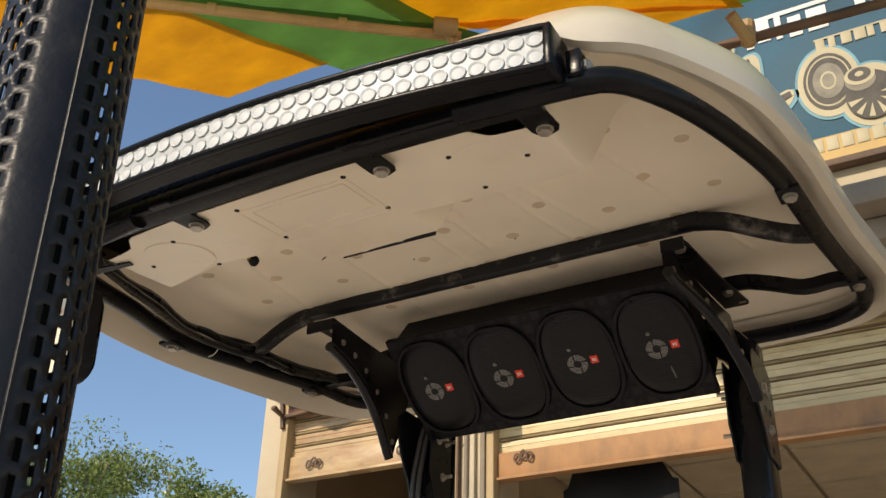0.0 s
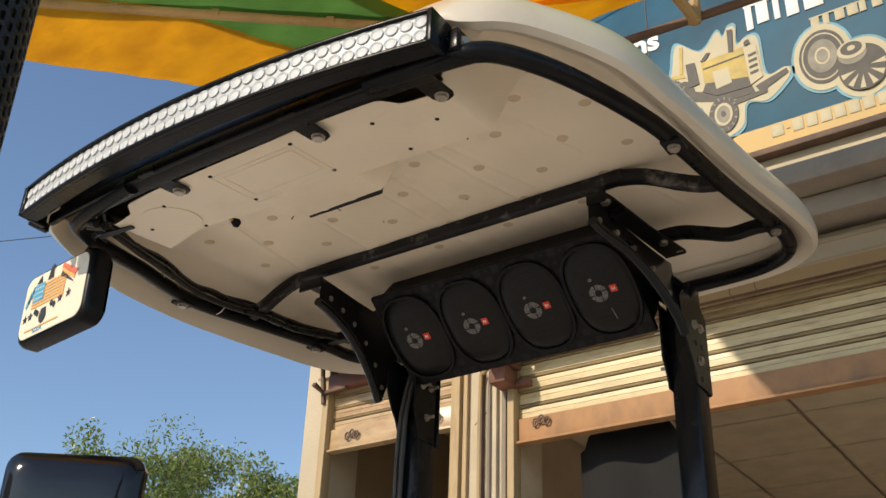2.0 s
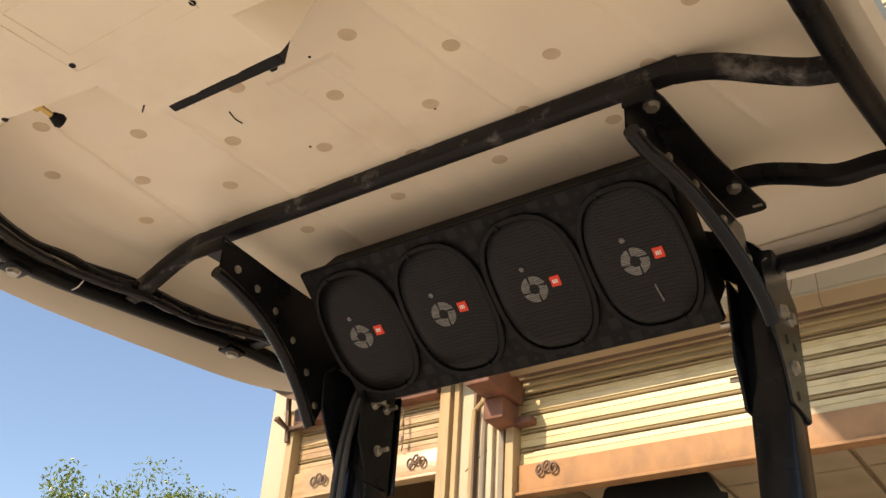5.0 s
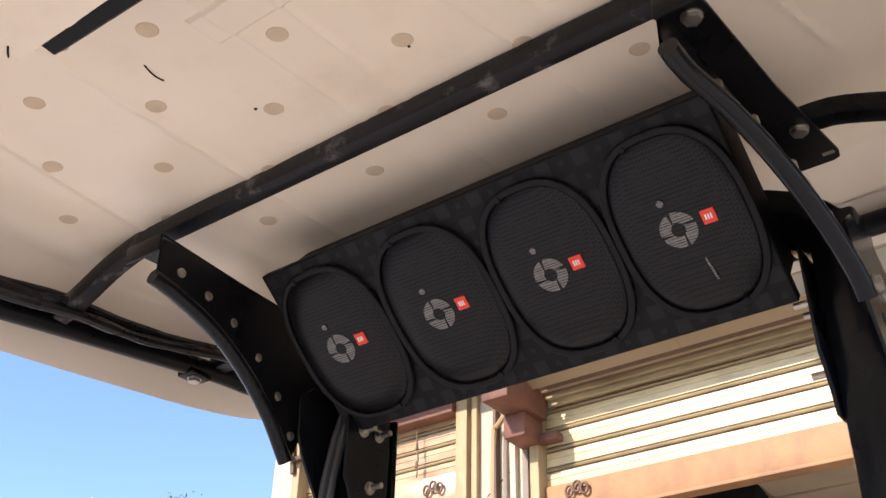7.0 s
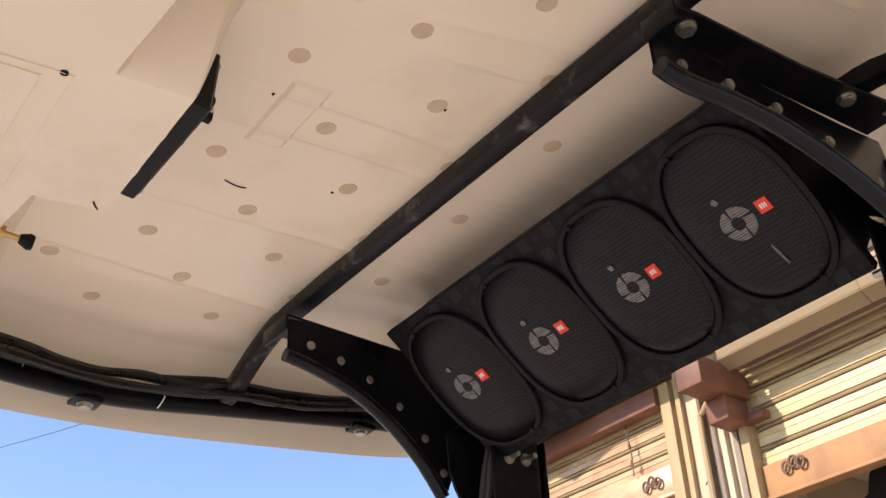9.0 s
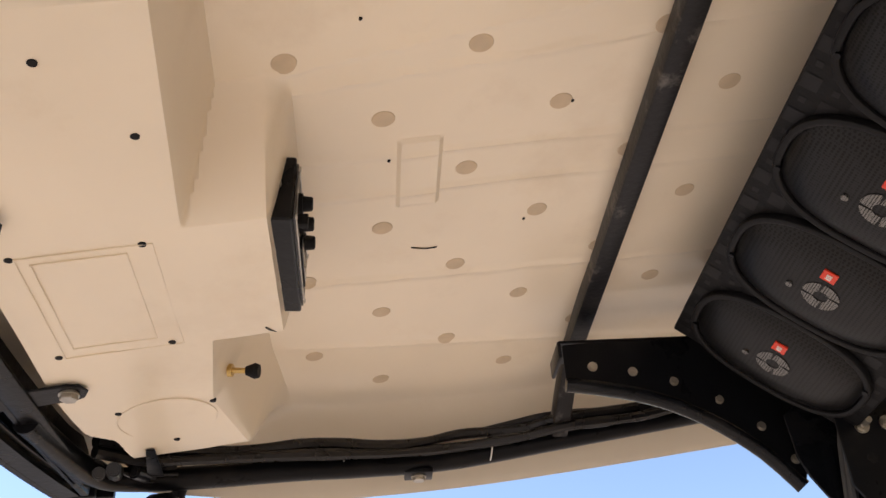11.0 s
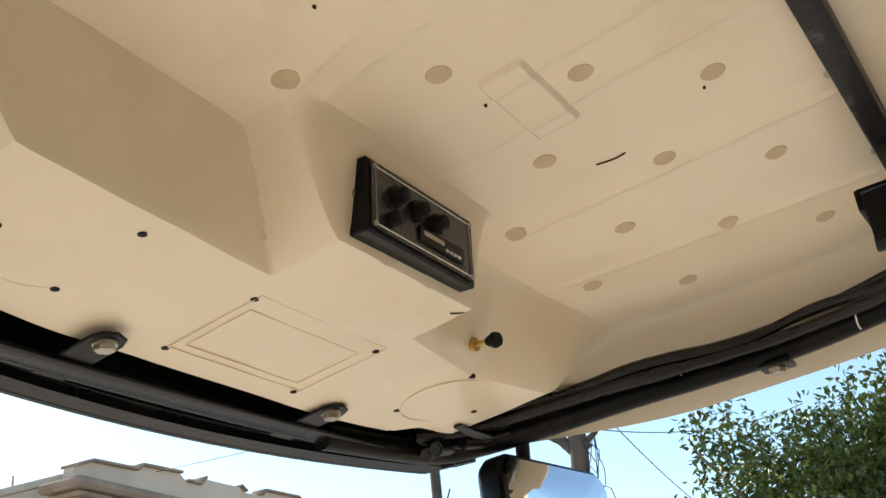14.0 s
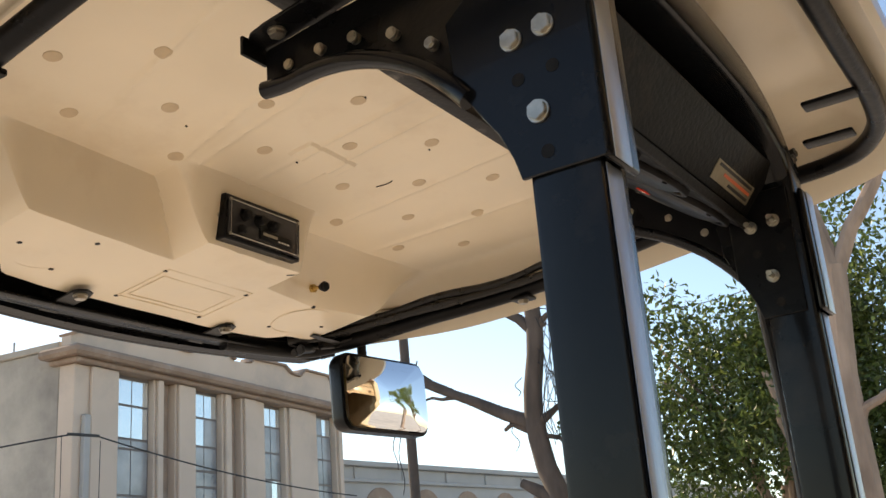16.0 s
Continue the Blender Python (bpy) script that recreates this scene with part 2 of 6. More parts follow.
STAINED = mat("stained_grey_plaster", (0.52, 0.46, 0.38), 0.92, var=0.16, scale=0.7, bump=0.5, bump_scale=9, dirt=(0.24, 0.21, 0.18), dirt_amount=0.95, dirt_scale=0.8)
IRON = mat("worn_black_iron", (0.012, 0.012, 0.013), 0.4, 0.3, var=0.3, scale=18, bump=0.15, dirt=(0.06, 0.05, 0.04), dirt_amount=0.3, dirt_scale=14, spec=0.4)
POLE_BROWN = mat("weathered_iron_pole", (0.085, 0.066, 0.055), 0.7, var=0.2, scale=6, dirt=(0.04, 0.035, 0.03), dirt_amount=0.4, dirt_scale=5)


# ---- mesh helpers ----
def thing(name, label, category, group="", at=(0, 0, 0), kind=""):
    ob = tagged(new(name), label, category, group, kind)
    ob.location = at
    return ob


def part(name, bm, material, parent=None, label="", smooth=True):
    me = bpy.data.meshes.new(name)
    bm.to_mesh(me)
    bm.free()
    for m in (material if isinstance(material, (list, tuple)) else [material]):
        me.materials.append(m)
    if smooth:
        for p in me.polygons:
            p.use_smooth = True
        me.set_sharp_from_angle(angle=radians(35))
    ob = new(name, me)
    if parent:
        ob.parent = parent
        o, off = parent, Vector()
        while o:
            off += o.location
            o = o.parent
        me.transform(Matrix.Translation(-off))
    if label:
        ob["label"] = label
    return ob


def join(*bms):
    out = bms[0]
    for b in bms[1:]:
        me = bpy.data.meshes.new("tmp")
        b.to_mesh(me)
        b.free()
        out.from_mesh(me)
        bpy.data.meshes.remove(me)
    return out


def box(x0, x1, y0, y1, z0, z1, bevel=0.0, m=None, seg=2):
    bm = bmesh.new()
    bmesh.ops.create_cube(bm, size=1)
    bmesh.ops.scale(bm, vec=(x1 - x0, y1 - y0, z1 - z0), verts=bm.verts)
    if bevel:
        bmesh.ops.bevel(bm, geom=bm.edges[:], offset=bevel, segments=seg, affect="EDGES", profile=0.5)
    bmesh.ops.translate(bm, vec=((x0 + x1) / 2, (y0 + y1) / 2, (z0 + z1) / 2), verts=bm.verts)
    if m:
        bmesh.ops.transform(bm, matrix=m, verts=bm.verts)
    return bm


def cyl(p0, p1, r0, r1=None, seg=16, bevel=0.0):
    p0, p1 = Vector(p0), Vector(p1)
    bm = bmesh.new()
    bmesh.ops.create_cone(bm, cap_ends=True, segments=seg, radius1=r0, radius2=r0 if r1 is None else r1, depth=(p1 - p0).length)
    if bevel:
        bmesh.ops.bevel(bm, geom=[e for e in bm.edges if len(e.link_faces) == 2 and e.calc_face_angle(0) > 1.0], offset=bevel, segments=2, affect="EDGES")
    bmesh.ops.transform(bm, matrix=Matrix.Translation((p0 + p1) / 2) @ (p1 - p0).to_track_quat("Z", "Y").to_matrix().to_4x4(), verts=bm.verts)
    return bm


def smooth_path(pts, step=0.02, closed=False):
    """Catmull-Rom through the points."""
    pts = [Vector(p) for p in pts]
    n, out = len(pts), []
    for i in range(n if closed else n - 1):
        if closed:
            a, b, c, d = pts[(i - 1) % n], pts[i], pts[(i + 1) % n], pts[(i + 2) % n]
        else:
            a, b, c, d = pts[max(0, i - 1)], pts[i], pts[i + 1], pts[min(n - 1, i + 2)]
        k = max(1, int((c - b).length / step))
        for j in range(k):
            t = j / k
            out.append(0.5 * ((2 * b) + (c - a) * t + (2 * a - 5 * b + 4 * c - d) * t * t + (3 * b - a - 3 * c + d) * t ** 3))
    if not closed:
        out.append(pts[-1])
    return out


def sweep(path, profile, closed=False, up=(0, 0, 1), scales=None):
    """Carries a closed 2D profile (right, up) along a path."""
    bm = bmesh.new()
    rings, n = [], len(path)
    up = Vector(up)
    for i, p in enumerate(path):
        p = Vector(p)
        a = Vector(path[(i - 1) % n] if closed or i else path[0])
        c = Vector(path[(i + 1) % n] if closed or i < n - 1 else path[-1])
        d = (c - a).normalized()
        s = d.cross(up)
        s = s.normalized() if s.length > 1e-4 else Vector((1, 0, 0))
        u = s.cross(d)
        k = scales[i] if scales else 1.0
        rings.append([bm.verts.new(p + s * (x * k) + u * (y * k)) for x, y in profile])
    m = len(profile)
    for i in range(n if closed else n - 1):
        q, r = rings[i], rings[(i + 1) % n]
        for j in range(m):
            bm.faces.new((q[j], q[(j + 1) % m], r[(j + 1) % m], r[j]))
    if not closed:
        bm.faces.new(rings[0][::-1])
        bm.faces.new(rings[-1])
    bmesh.ops.recalc_face_normals(bm, faces=bm.faces[:])
    return bm


def ring(r, seg=12, ry=None):
    return [(r * math.cos(2 * math.pi * i / seg), (ry or r) * math.sin(2 * math.pi * i / seg)) for i in range(seg)]


def rect_profile(w, h, r=0.003):
    out = []
    for cx, cy, a0 in ((w / 2 - r, h / 2 - r, 0), (-w / 2 + r, h / 2 - r, 90), (-w / 2 + r, -h / 2 + r, 180), (w / 2 - r, -h / 2 + r, 270)):
        for k in range(3):
            a = radians(a0 + 45 * k)
            out.append((cx + r * math.cos(a), cy + r * math.sin(a)))
    return out


def plate(outline, thick, m, bevel=0.0015, holes=()):
    """A flat plate from a 2D outline, thick along its own z, laid into place by m."""
    bm = bmesh.new()
    vs = [bm.verts.new((x, y, 0)) for x, y in outline]
    f = bm.faces.new(vs)
    ret = bmesh.ops.extrude_face_region(bm, geom=[f])
    bmesh.ops.translate(bm, vec=(0, 0, thick), verts=[v for v in ret["geom"] if isinstance(v, bmesh.types.BMVert)])
    bmesh.ops.recalc_face_normals(bm, faces=bm.faces[:])
    if bevel:
        bmesh.ops.bevel(bm, geom=[e for e in bm.edges if e.calc_face_angle(0) > 0.9], offset=bevel, segments=1, affect="EDGES")
    bmesh.ops.transform(bm, matrix=m, verts=bm.verts)
    return bm


def axes(o, x, y):
    """A matrix with its origin at o, x and y along the given ways."""
    x = Vector(x).normalized()
    z = x.cross(Vector(y)).normalized()
    y = z.cross(x)
    m = Matrix((x, y, z)).transposed().to_4x4()
    m.translation = o
    return m


def bolt(name, at, way, parent, r=0.011, material=None, washer=True):
    at, way = Vector(at), Vector(way).normalized()
    bm = cyl(at, at + way * 0.75 * r, r * 1.06, seg=6, bevel=0.0009)
    if washer:
        bm = join(bm, cyl(at - way * 0.001, at + way * 0.0022, r * 1.2, seg=18))
    return part(name, bm, material or STEEL, parent)


# ---- ground ----
bm = bmesh.new()
bmesh.ops.create_grid(bm, x_segments=60, y_segments=60, size=400)
bmesh.ops.translate(bm, vec=(0, 0, -0.006), verts=bm.verts)
part("ground", bm, GROUND)
tagged(bpy.data.objects["ground"], "dusty bare roadside ground in front of the shops", "ground", kind="structure")


# ---- the canopy: it leans a little forward, so that heights are given at y = -0.4 ----
CX, LEAN = -0.05, 0.13


def ss(a, b, x):
    t = min(1.0, max(0.0, (x - a) / (b - a)))
    return t * t * (3 - 2 * t)


def Z(w, y, x=CX):
    """Height at (x, y) of what lies at w in the canopy's own slope; the front corners turn up a little."""
    u = x - CX
    lift = (0.045 if u > 0 else 0.020) * (1 - ss(-0.97, -0.62, y)) * ss(0.40, 0.54, abs(u)) * (1 - 0.85 * ss(2.53, 2.62, w))
    return w + LEAN * (y + 0.4) + 0.0135 * u + lift


def outline(inset=0.0, n=26):
    """The canopy's plan, as a closed run of points, going round from the front's middle by the right side."""
    right = [(0.0, -1.055), (0.2, -1.05), (0.38, -1.04), (0.50, -1.025), (0.585, -0.985), (0.645, -0.905), (0.71, -0.76), (0.755, -0.60), (0.79, -0.40), (0.80, -0.2), (0.802, 0.0),
             (0.798, 0.16), (0.772, 0.28), (0.71, 0.36), (0.62, 0.395), (0.5, 0.405), (0.25, 0.41), (0.0, 0.41)]
    # the right side stands closer to its rail than the left
    slim = lambda x, y: (x + np.interp(y, (-0.95, -0.76, -0.60, -0.40, -0.2, 0.0, 0.16), (0.0, 0.018, 0.0, -0.026, -0.026, -0.010, 0.0)), y) if x > 0.6 else (x, y)
    pts = [slim(*p) for p in right] + [(-x, y) for x, y in right[-2:0:-1]]
    path = smooth_path([(x, y, 0) for x, y in pts], 0.03, True)
    out, k = [], len(path)
    for i, p in enumerate(path):
        d = (path[(i + 1) % k] - path[i - 1]).normalized()
        q = p + Vector((-d.y, d.x, 0)) * inset
        out.append((q.x + CX, q.y))
    return out


OUT = outline()
OUT_NP = np.array(OUT)


def edge_distance(x, y):
    a, b = OUT_NP, np.roll(OUT_NP, -1, 0)
    d = b - a
    t = np.clip(((x - a[:, 0]) * d[:, 0] + (y - a[:, 1]) * d[:, 1]) / (d ** 2).sum(1), 0, 1)
    return float(np.sqrt(((a + d * t[:, None] - (x, y)) ** 2).sum(1)).min())


def ramp(a, b, x):
    """A straight slope from 0 to 1 with slightly rounded ends."""
    t = min(1.0, max(0.0, (x - a) / (b - a)))
    return 0.45 * t + 0.55 * t * t * (3 - 2 * t)


def creases(u):
    """The lower and upper crease of the front panel's rear wall."""
    return (np.interp(u, (-0.60, -0.43, -0.28, -0.12, 0.14, 0.45), (-0.74, -0.754, -0.788, -0.768, -0.768, -0.746)),
            np.interp(u, (-0.60, -0.38, 0.0, 0.2, 0.5), (-0.70, -0.720, -0.732, -0.732, -0.722)))


def visor_depth(u, y):
    """How far the front panel hangs below the liner, 0 to 1."""
    bump = ramp(-0.150, -0.115, u) * (1 - ramp(0.125, 0.205, u)) * (1 - ramp(-0.682, -0.655, y))
    low, high = creases(u)
    end = 1 - ramp(0.435, 0.515, u) if u > 0 else 1 - ramp(0.425, 0.60, -u)
    return max((1 - ramp(low, high, y)) * end, bump)


def front_edge(u):
    """The front edge of the liner, with a shallow cut at each lamp place."""
    return -0.975 + 0.25 * max(0.0, abs(u) - 0.2) ** 1.5 + 0.030 * ss(0.325, 0.365, abs(u)) * (1 - ss(0.43, 0.46, abs(u)))


# thin ridges: place across at the panel's foot, and how they fan out to the rear
RIBS = ((0.050, -0.015), (-0.024, -0.012), (0.173, 0.10), (0.206, 0.19), (-0.217, -0.076), (-0.395, -0.20), (0.390, 0.20))


def liner(u, y, d):
    w = 2.607
    w -= 0.004 * ss(0.3, 0.7, abs(u))
    # the sheet is a little wavy, as laid-up fibreglass is
    w += 0.0030 * noise.noise(Vector((u * 5.0, y * 5.0, 1.3))) + 0.0012 * noise.noise(Vector((u * 14.0, y * 14.0, 4.1)))
    for r, fan in RIBS:
        o = u - r - fan * (y + 0.66)
        w -= 0.0026 * (1 - ss(0.002, 0.007, abs(o))) * ss(-0.72, -0.66, y) * (1 - ss(0.0, 0.04, y))
    # the raised pad in the middle
    pad = ss(-0.057, -0.052, u) * (1 - ss(0.071, 0.076, u)) * ss(-0.540, -0.535, y) * (1 - ss(-0.490, -0.485, y))
    w -= 0.005 * pad
    w -= 0.123 * visor_depth(u, y)
    cove = 1 - ss(0.02, 0.15, d) if y > -0.9 else 0.0
    w -= cove * max(0.0, w - 2.520)
    return w


def build_canopy():
    canopy = thing("tractor_canopy", "cream fibreglass tractor sunshade canopy bolted over the roll bar", "canopy")
    # underside liner: a fine sheet that follows the steps of the front panel and the ribs
    xs = sorted(set([round(v, 4) for v in np.linspace(-0.80, 0.80, 241)] + [-0.057, -0.052, 0.071, 0.076, -0.150, -0.115, 0.125, 0.205, 0.435, 0.515, -0.425, -0.60]))
    ys = sorted(set([round(v, 4) for v in np.linspace(-1.12, 0.405, 173)] + [-0.54, -0.535, -0.49, -0.485] + [round(v, 4) for v in np.linspace(-0.768, -0.728, 9)] + [round(v, 4) for v in np.linspace(-0.685, -0.652, 12)]))
    bm = bmesh.new()
    grid = {}
    for i, u in enumerate(xs):
        low, high = creases(u)
        for j, y in enumerate(ys):
            x = u + CX
            y = float(np.interp(y, (-1.2, -0.85, -0.768, -0.728, -0.69, 0.5), (-1.2, -0.85, low, high, -0.69, 0.5)))
            d = edge_distance(x, y)
            inside = half_inside(x, y)
            if not inside or d < 0.03:
                continue
            if abs(u) < 0.46 and y < front_edge(u):
                # the sheet ends on the cut edge itself
                if float(ys[j + 1]) <= front_edge(u):
                    continue
                y = front_edge(u)
            grid[i, j] = bm.verts.new((x, y, Z(liner(u, y, d), y, x)))
    for i in range(len(xs) - 1):
        for j in range(len(ys) - 1):
            q = [grid.get(k) for k in ((i, j), (i, j + 1), (i + 1, j + 1), (i + 1, j))]
            if all(q):
                bm.faces.new(q)
    part("liner", bm, CREAM, canopy, "cream ribbed underside liner with a low front panel")
    # rolled edge and roof: rings from the inner lip, round the edge and over the top
    rings = [(0.075, 2.545), (0.055, 2.522), (0.035, 2.495), (0.016, 2.484), (0.003, 2.492), (0.0, 2.515), (0.007, 2.548), (0.018, 2.582), (0.038, 2.613), (0.075, 2.637), (0.14, 2.655), (0.26, 2.668), (0.40, 2.675)]
    bm = bmesh.new()
    rows = []
    def crown_of(w, y):
        """The roof stands higher over the front corners than along the sides."""
        k = ss(2.53, 2.62, w)
        return w + k * (0.012 * (1 - ss(-1.0, -0.8, y)) - 0.020 * ss(-0.85, -0.5, y))
    for inset, w in rings:
        rows.append([bm.verts.new((x, y, Z(crown_of(w, y) + max(0.0, 2.545 - w) * (1 - ss(0.46, 0.55, abs(x - CX))) * (1 if y < -0.8 else 0), y, x))) for x, y in outline(inset)])
    for a, b in zip(rows, rows[1:]):
        k = len(a)
        for i in range(k):
            bm.faces.new((a[i], a[(i + 1) % k], b[(i + 1) % k], b[i]))
    c = bm.verts.new((CX, -0.37, Z(2.670, -0.37)))
    last = rows[-1]
    for i in range(len(last)):
        bm.faces.new((last[i], last[(i + 1) % len(last)], c))
    bmesh.ops.recalc_face_normals(bm, faces=bm.faces[:])
    part("shell", bm, WHITE_SHELL, canopy, "white gelcoat roof shell with a rolled edge")
    # dimples in a staggered grid
    for row in range(-1, 6):
        y = -0.660 + 0.1033 * row
        for k in range(-6, 7):
            if (k + row) % 2:
                continue
            u = 0.1073 * k + 0.007
            if abs(u) > 0.60 or y > -0.02 or visor_depth(u, y) > 0.02 or visor_depth(u, y - 0.02) > 0.02:
                continue
            x = u + CX
            # a thin disc that follows the sheet; its darker tan includes the recess's shade
            bm = bmesh.new()
            rings_ = []
            for r, dip in ((0.0138, 0.0002), (0.0128, -0.0009), (0.006, -0.0009)):
                rings_.append([])
                for t in np.linspace(0, 2 * math.pi, 21)[:-1]:
                    pu, py = u + r * math.cos(t), y + r * math.sin(t)
                    rings_[-1].append(bm.verts.new((pu + CX, py, Z(liner(pu, py, edge_distance(pu + CX, py)) + dip, py, pu + CX))))
            for p, q in zip(rings_, rings_[1:]):
                for t in range(20):
                    bm.faces.new((p[t], p[(t + 1) % 20], q[(t + 1) % 20], q[t]))
            bm.faces.new(rings_[-1])
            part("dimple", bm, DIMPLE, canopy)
    # screw holes of the front panel
    for u, y in [(-0.105, -0.814), (0.105, -0.811), (-0.106, -0.945), (0.105, -0.943), (-0.279, -0.788), (-0.277, -0.911), (-0.380, -0.851), (0.276, -0.786), (0.380, -0.847), (0.275, -0.907)]:
        x = u + CX
        w = liner(u, y, edge_distance(x, y)) - 0.001
        part("screw_hole", cyl((x, y, Z(w, y, x)), (x, y, Z(w + 0.004, y, x)), 0.0045, seg=12), BLACK_ROUGH, canopy)
    # embossed frame and lamp rings on the front panel
    w = 2.4846
    fr = [(-0.110, -0.938), (0.105, -0.938), (0.105, -0.801), (-0.110, -0.801)]
    bm = sweep([(x + CX, y, Z(w, y, x + CX)) for x, y in fr], ring(0.0012, 8), True)
    fr = [(-0.090, -0.925), (0.092, -0.925), (0.092, -0.829), (-0.090, -0.829)]
    bm = join(bm, sweep([(x + CX, y, Z(w, y, x + CX)) for x, y in fr], ring(0.0011, 8), True))
    part("embossed_frame", bm, CREAM, canopy)
    for u in (-0.315, 0.315):
        pts = [(u + CX + 0.062 * math.cos(a), -0.853 + 0.066 * math.sin(a), Z(w, -0.853 + 0.066 * math.sin(a), u + CX)) for a in np.linspace(0, 2 * math.pi, 41)[:-1]]
        part("lamp_ring", sweep(pts, ring(0.0011, 8), True), CREAM, canopy)
    # scratches and specks on the liner
    def mark(name, pts, r):
        part(name, sweep(smooth_path([(u + CX, y, Z(liner(u, y, 0.3) - 0.0008, y, u + CX)) for u, y in pts], 0.006), ring(r, 5)), BLACK_ROUGH, canopy)
    mark("scratch", [(-0.153, -0.517), (-0.157, -0.506), (-0.160, -0.494), (-0.159, -0.482)], 0.0011)
    mark("scratch", [(-0.100, -0.702), (-0.108, -0.697), (-0.116, -0.691)], 0.0012)
    for u, y in ((0.271, -0.581), (0.112, -0.337), (-0.118, -0.367), (0.037, -0.550)):
        mark("speck", [(u, y), (u + 0.003, y + 0.001)], 0.0018)
    return canopy


def half_inside(x, y):
    a, b = OUT_NP, np.roll(OUT_NP, -1, 0)
    cross = (a[:, 1] > y) != (b[:, 1] > y)
    with np.errstate(divide="ignore", invalid="ignore"):
        xi = (b[:, 0] - a[:, 0]) * (y - a[:, 1]) / (b[:, 1] - a[:, 1]) + a[:, 0]
    return bool((cross & (x < xi)).sum() % 2)


build_canopy()


# ---- the tube frame under the canopy ----
def build_frame():
    fr = thing("roof_rack", "black painted tubular rack that carries the canopy", "rack")
    def rail(x, y):
        return (x, y, 2.501 + 0.1624 * (min(y, 0.12) + 0.4) + 0.05 * max(0.0, y - 0.12) + 0.0084 * x)
    right = [(0.30, -1.02), (0.455, -1.0), (0.52, -0.978), (0.566, -0.895), (0.602, -0.772), (0.632, -0.605), (0.642, -0.49), (0.645, -0.37), (0.648, -0.2), (0.657, -0.02), (0.666, 0.11), (0.668, 0.21), (0.64, 0.285), (0.56, 0.330), (0.45, 0.34)]
    left = [(-0.30, -1.02), (-0.50, -0.985), (-0.56, -0.93), (-0.60, -0.83), (-0.64, -0.70), (-0.675, -0.61), (-0.715, -0.49), (-0.730, -0.40), (-0.731, -0.25), (-0.735, -0.02), (-0.738, 0.11), (-0.732, 0.21), (-0.70, 0.275), (-0.6, 0.325), (-0.45, 0.34)]
    part("right_rail", sweep(smooth_path([rail(*p) for p in right], 0.02), ring(0.0185, 14)), BLACK, fr)
    part("left_rail", sweep(smooth_path([rail(*p) for p in left], 0.02), ring(0.0185, 14)), BLACK, fr)
    # square cross tube with bent arms
    bar = [(-0.722, -0.245, 2.532), (-0.675, -0.245, 2.545), (-0.61, -0.24, 2.585), (-0.54, -0.237, 2.608), (-0.46, -0.237, 2.612), (0.35, -0.234, 2.615), (0.42, -0.232, 2.614), (0.48, -0.225, 2.602), (0.55, -0.215, 2.570), (0.60, -0.205, 2.552), (0.645, -0.20, 2.545)]
    pts = smooth_path([(x, y, z) for x, y, z in bar], 0.02)
    part("cross_tube", sweep(pts, rect_profile(0.030, 0.032, 0.005)), CHIPPED, fr, "square cross tube with chipped black paint")
    for s, x0 in ((1, 0.38), (-1, -0.45)):
        bar = [(x0, 0.075, 2.618), (x0 + s * 0.06, 0.075, 2.616), (x0 + s * 0.12, 0.082, 2.600), (x0 + s * 0.18, 0.092, 2.583), (x0 + s * 0.24, 0.10, 2.590), (x0 + s * 0.285, 0.104, 2.588)]
        part("rear_arm", sweep(smooth_path(bar, 0.02), rect_profile(0.030, 0.030, 0.005)), BLACK, fr)
    # front cross strip behind the lamp bar, with slots
    arc = [(CX + x, -1.005 - 0.03 * (1 - (x / 0.55) ** 2), 2.405) for x in np.linspace(-0.52, 0.52, 25)]
    part("front_strip", sweep(arc, rect_profile(0.012, 0.026, 0.002)), BLACK, fr)
    arc = [(CX + x, -0.995 - 0.02 * (1 - (x / 0.5) ** 2), 2.395) for x in np.linspace(-0.47, 0.47, 25)]
    part("lower_strip", sweep(arc, rect_profile(0.036, 0.006, 0.002)), BLACK, fr)
    arc = [(CX + x, -1.000 - 0.035 * (1 - (x / 0.55) ** 2), 2.462) for x in np.linspace(-0.50, 0.47, 25)]
    part("back_plate", sweep(arc, rect_profile(0.004, 0.125, 0.001)), BLACK, fr, "black sheet behind the light bar")
    # tabs that hold the front panel
    for x, y in ((-0.236, -0.969), (0.131, -0.966), (0.395, -0.945)):
        o = [(-0.022, 0.075), (-0.022, -0.02), (-0.016, -0.034), (0, -0.041), (0.016, -0.034), (0.022, -0.02), (0.022, 0.075)]
        tab = part("tab", plate(o, 0.004, axes((x, y, Z(2.478, y)), (1, 0, 0), (0.12, -1, -LEAN))), BLACK, fr)
        bolt("bolt", (x, y + 0.018, Z(2.478, y + 0.018) - 0.004), (0, 0, -1), tab, 0.011)
    # bolts on the rails
    for x, y in ((0.646, -0.481), (0.669, 0.104), (-0.716, -0.495), (-0.738, 0.06)):
        zz = rail(x, y)[2] - 0.023
        clamp = part("clamp", box(x - 0.02, x + 0.02, y - 0.024, y + 0.024, zz, zz + 0.009, 0.002), BLACK, fr)
        bolt("bolt", (x, y, zz), (0, 0, -1), clamp, 0.011)
    for x, y in ((-0.40, 0.32), (-0.56, 0.28), (0.2, 0.34)):
        zz = rail(x, y)[2] - 0.02
        tab = part("rear_tab", box(x - 0.018, x + 0.018, y - 0.080, y + 0.01, zz - 0.003, zz + 0.006, 0.004), BLACK, fr)
        part("slot", box(x - 0.004, x + 0.004, y - 0.070, y - 0.045, zz - 0.0006, zz + 0.001), BLACK_ROUGH, tab)
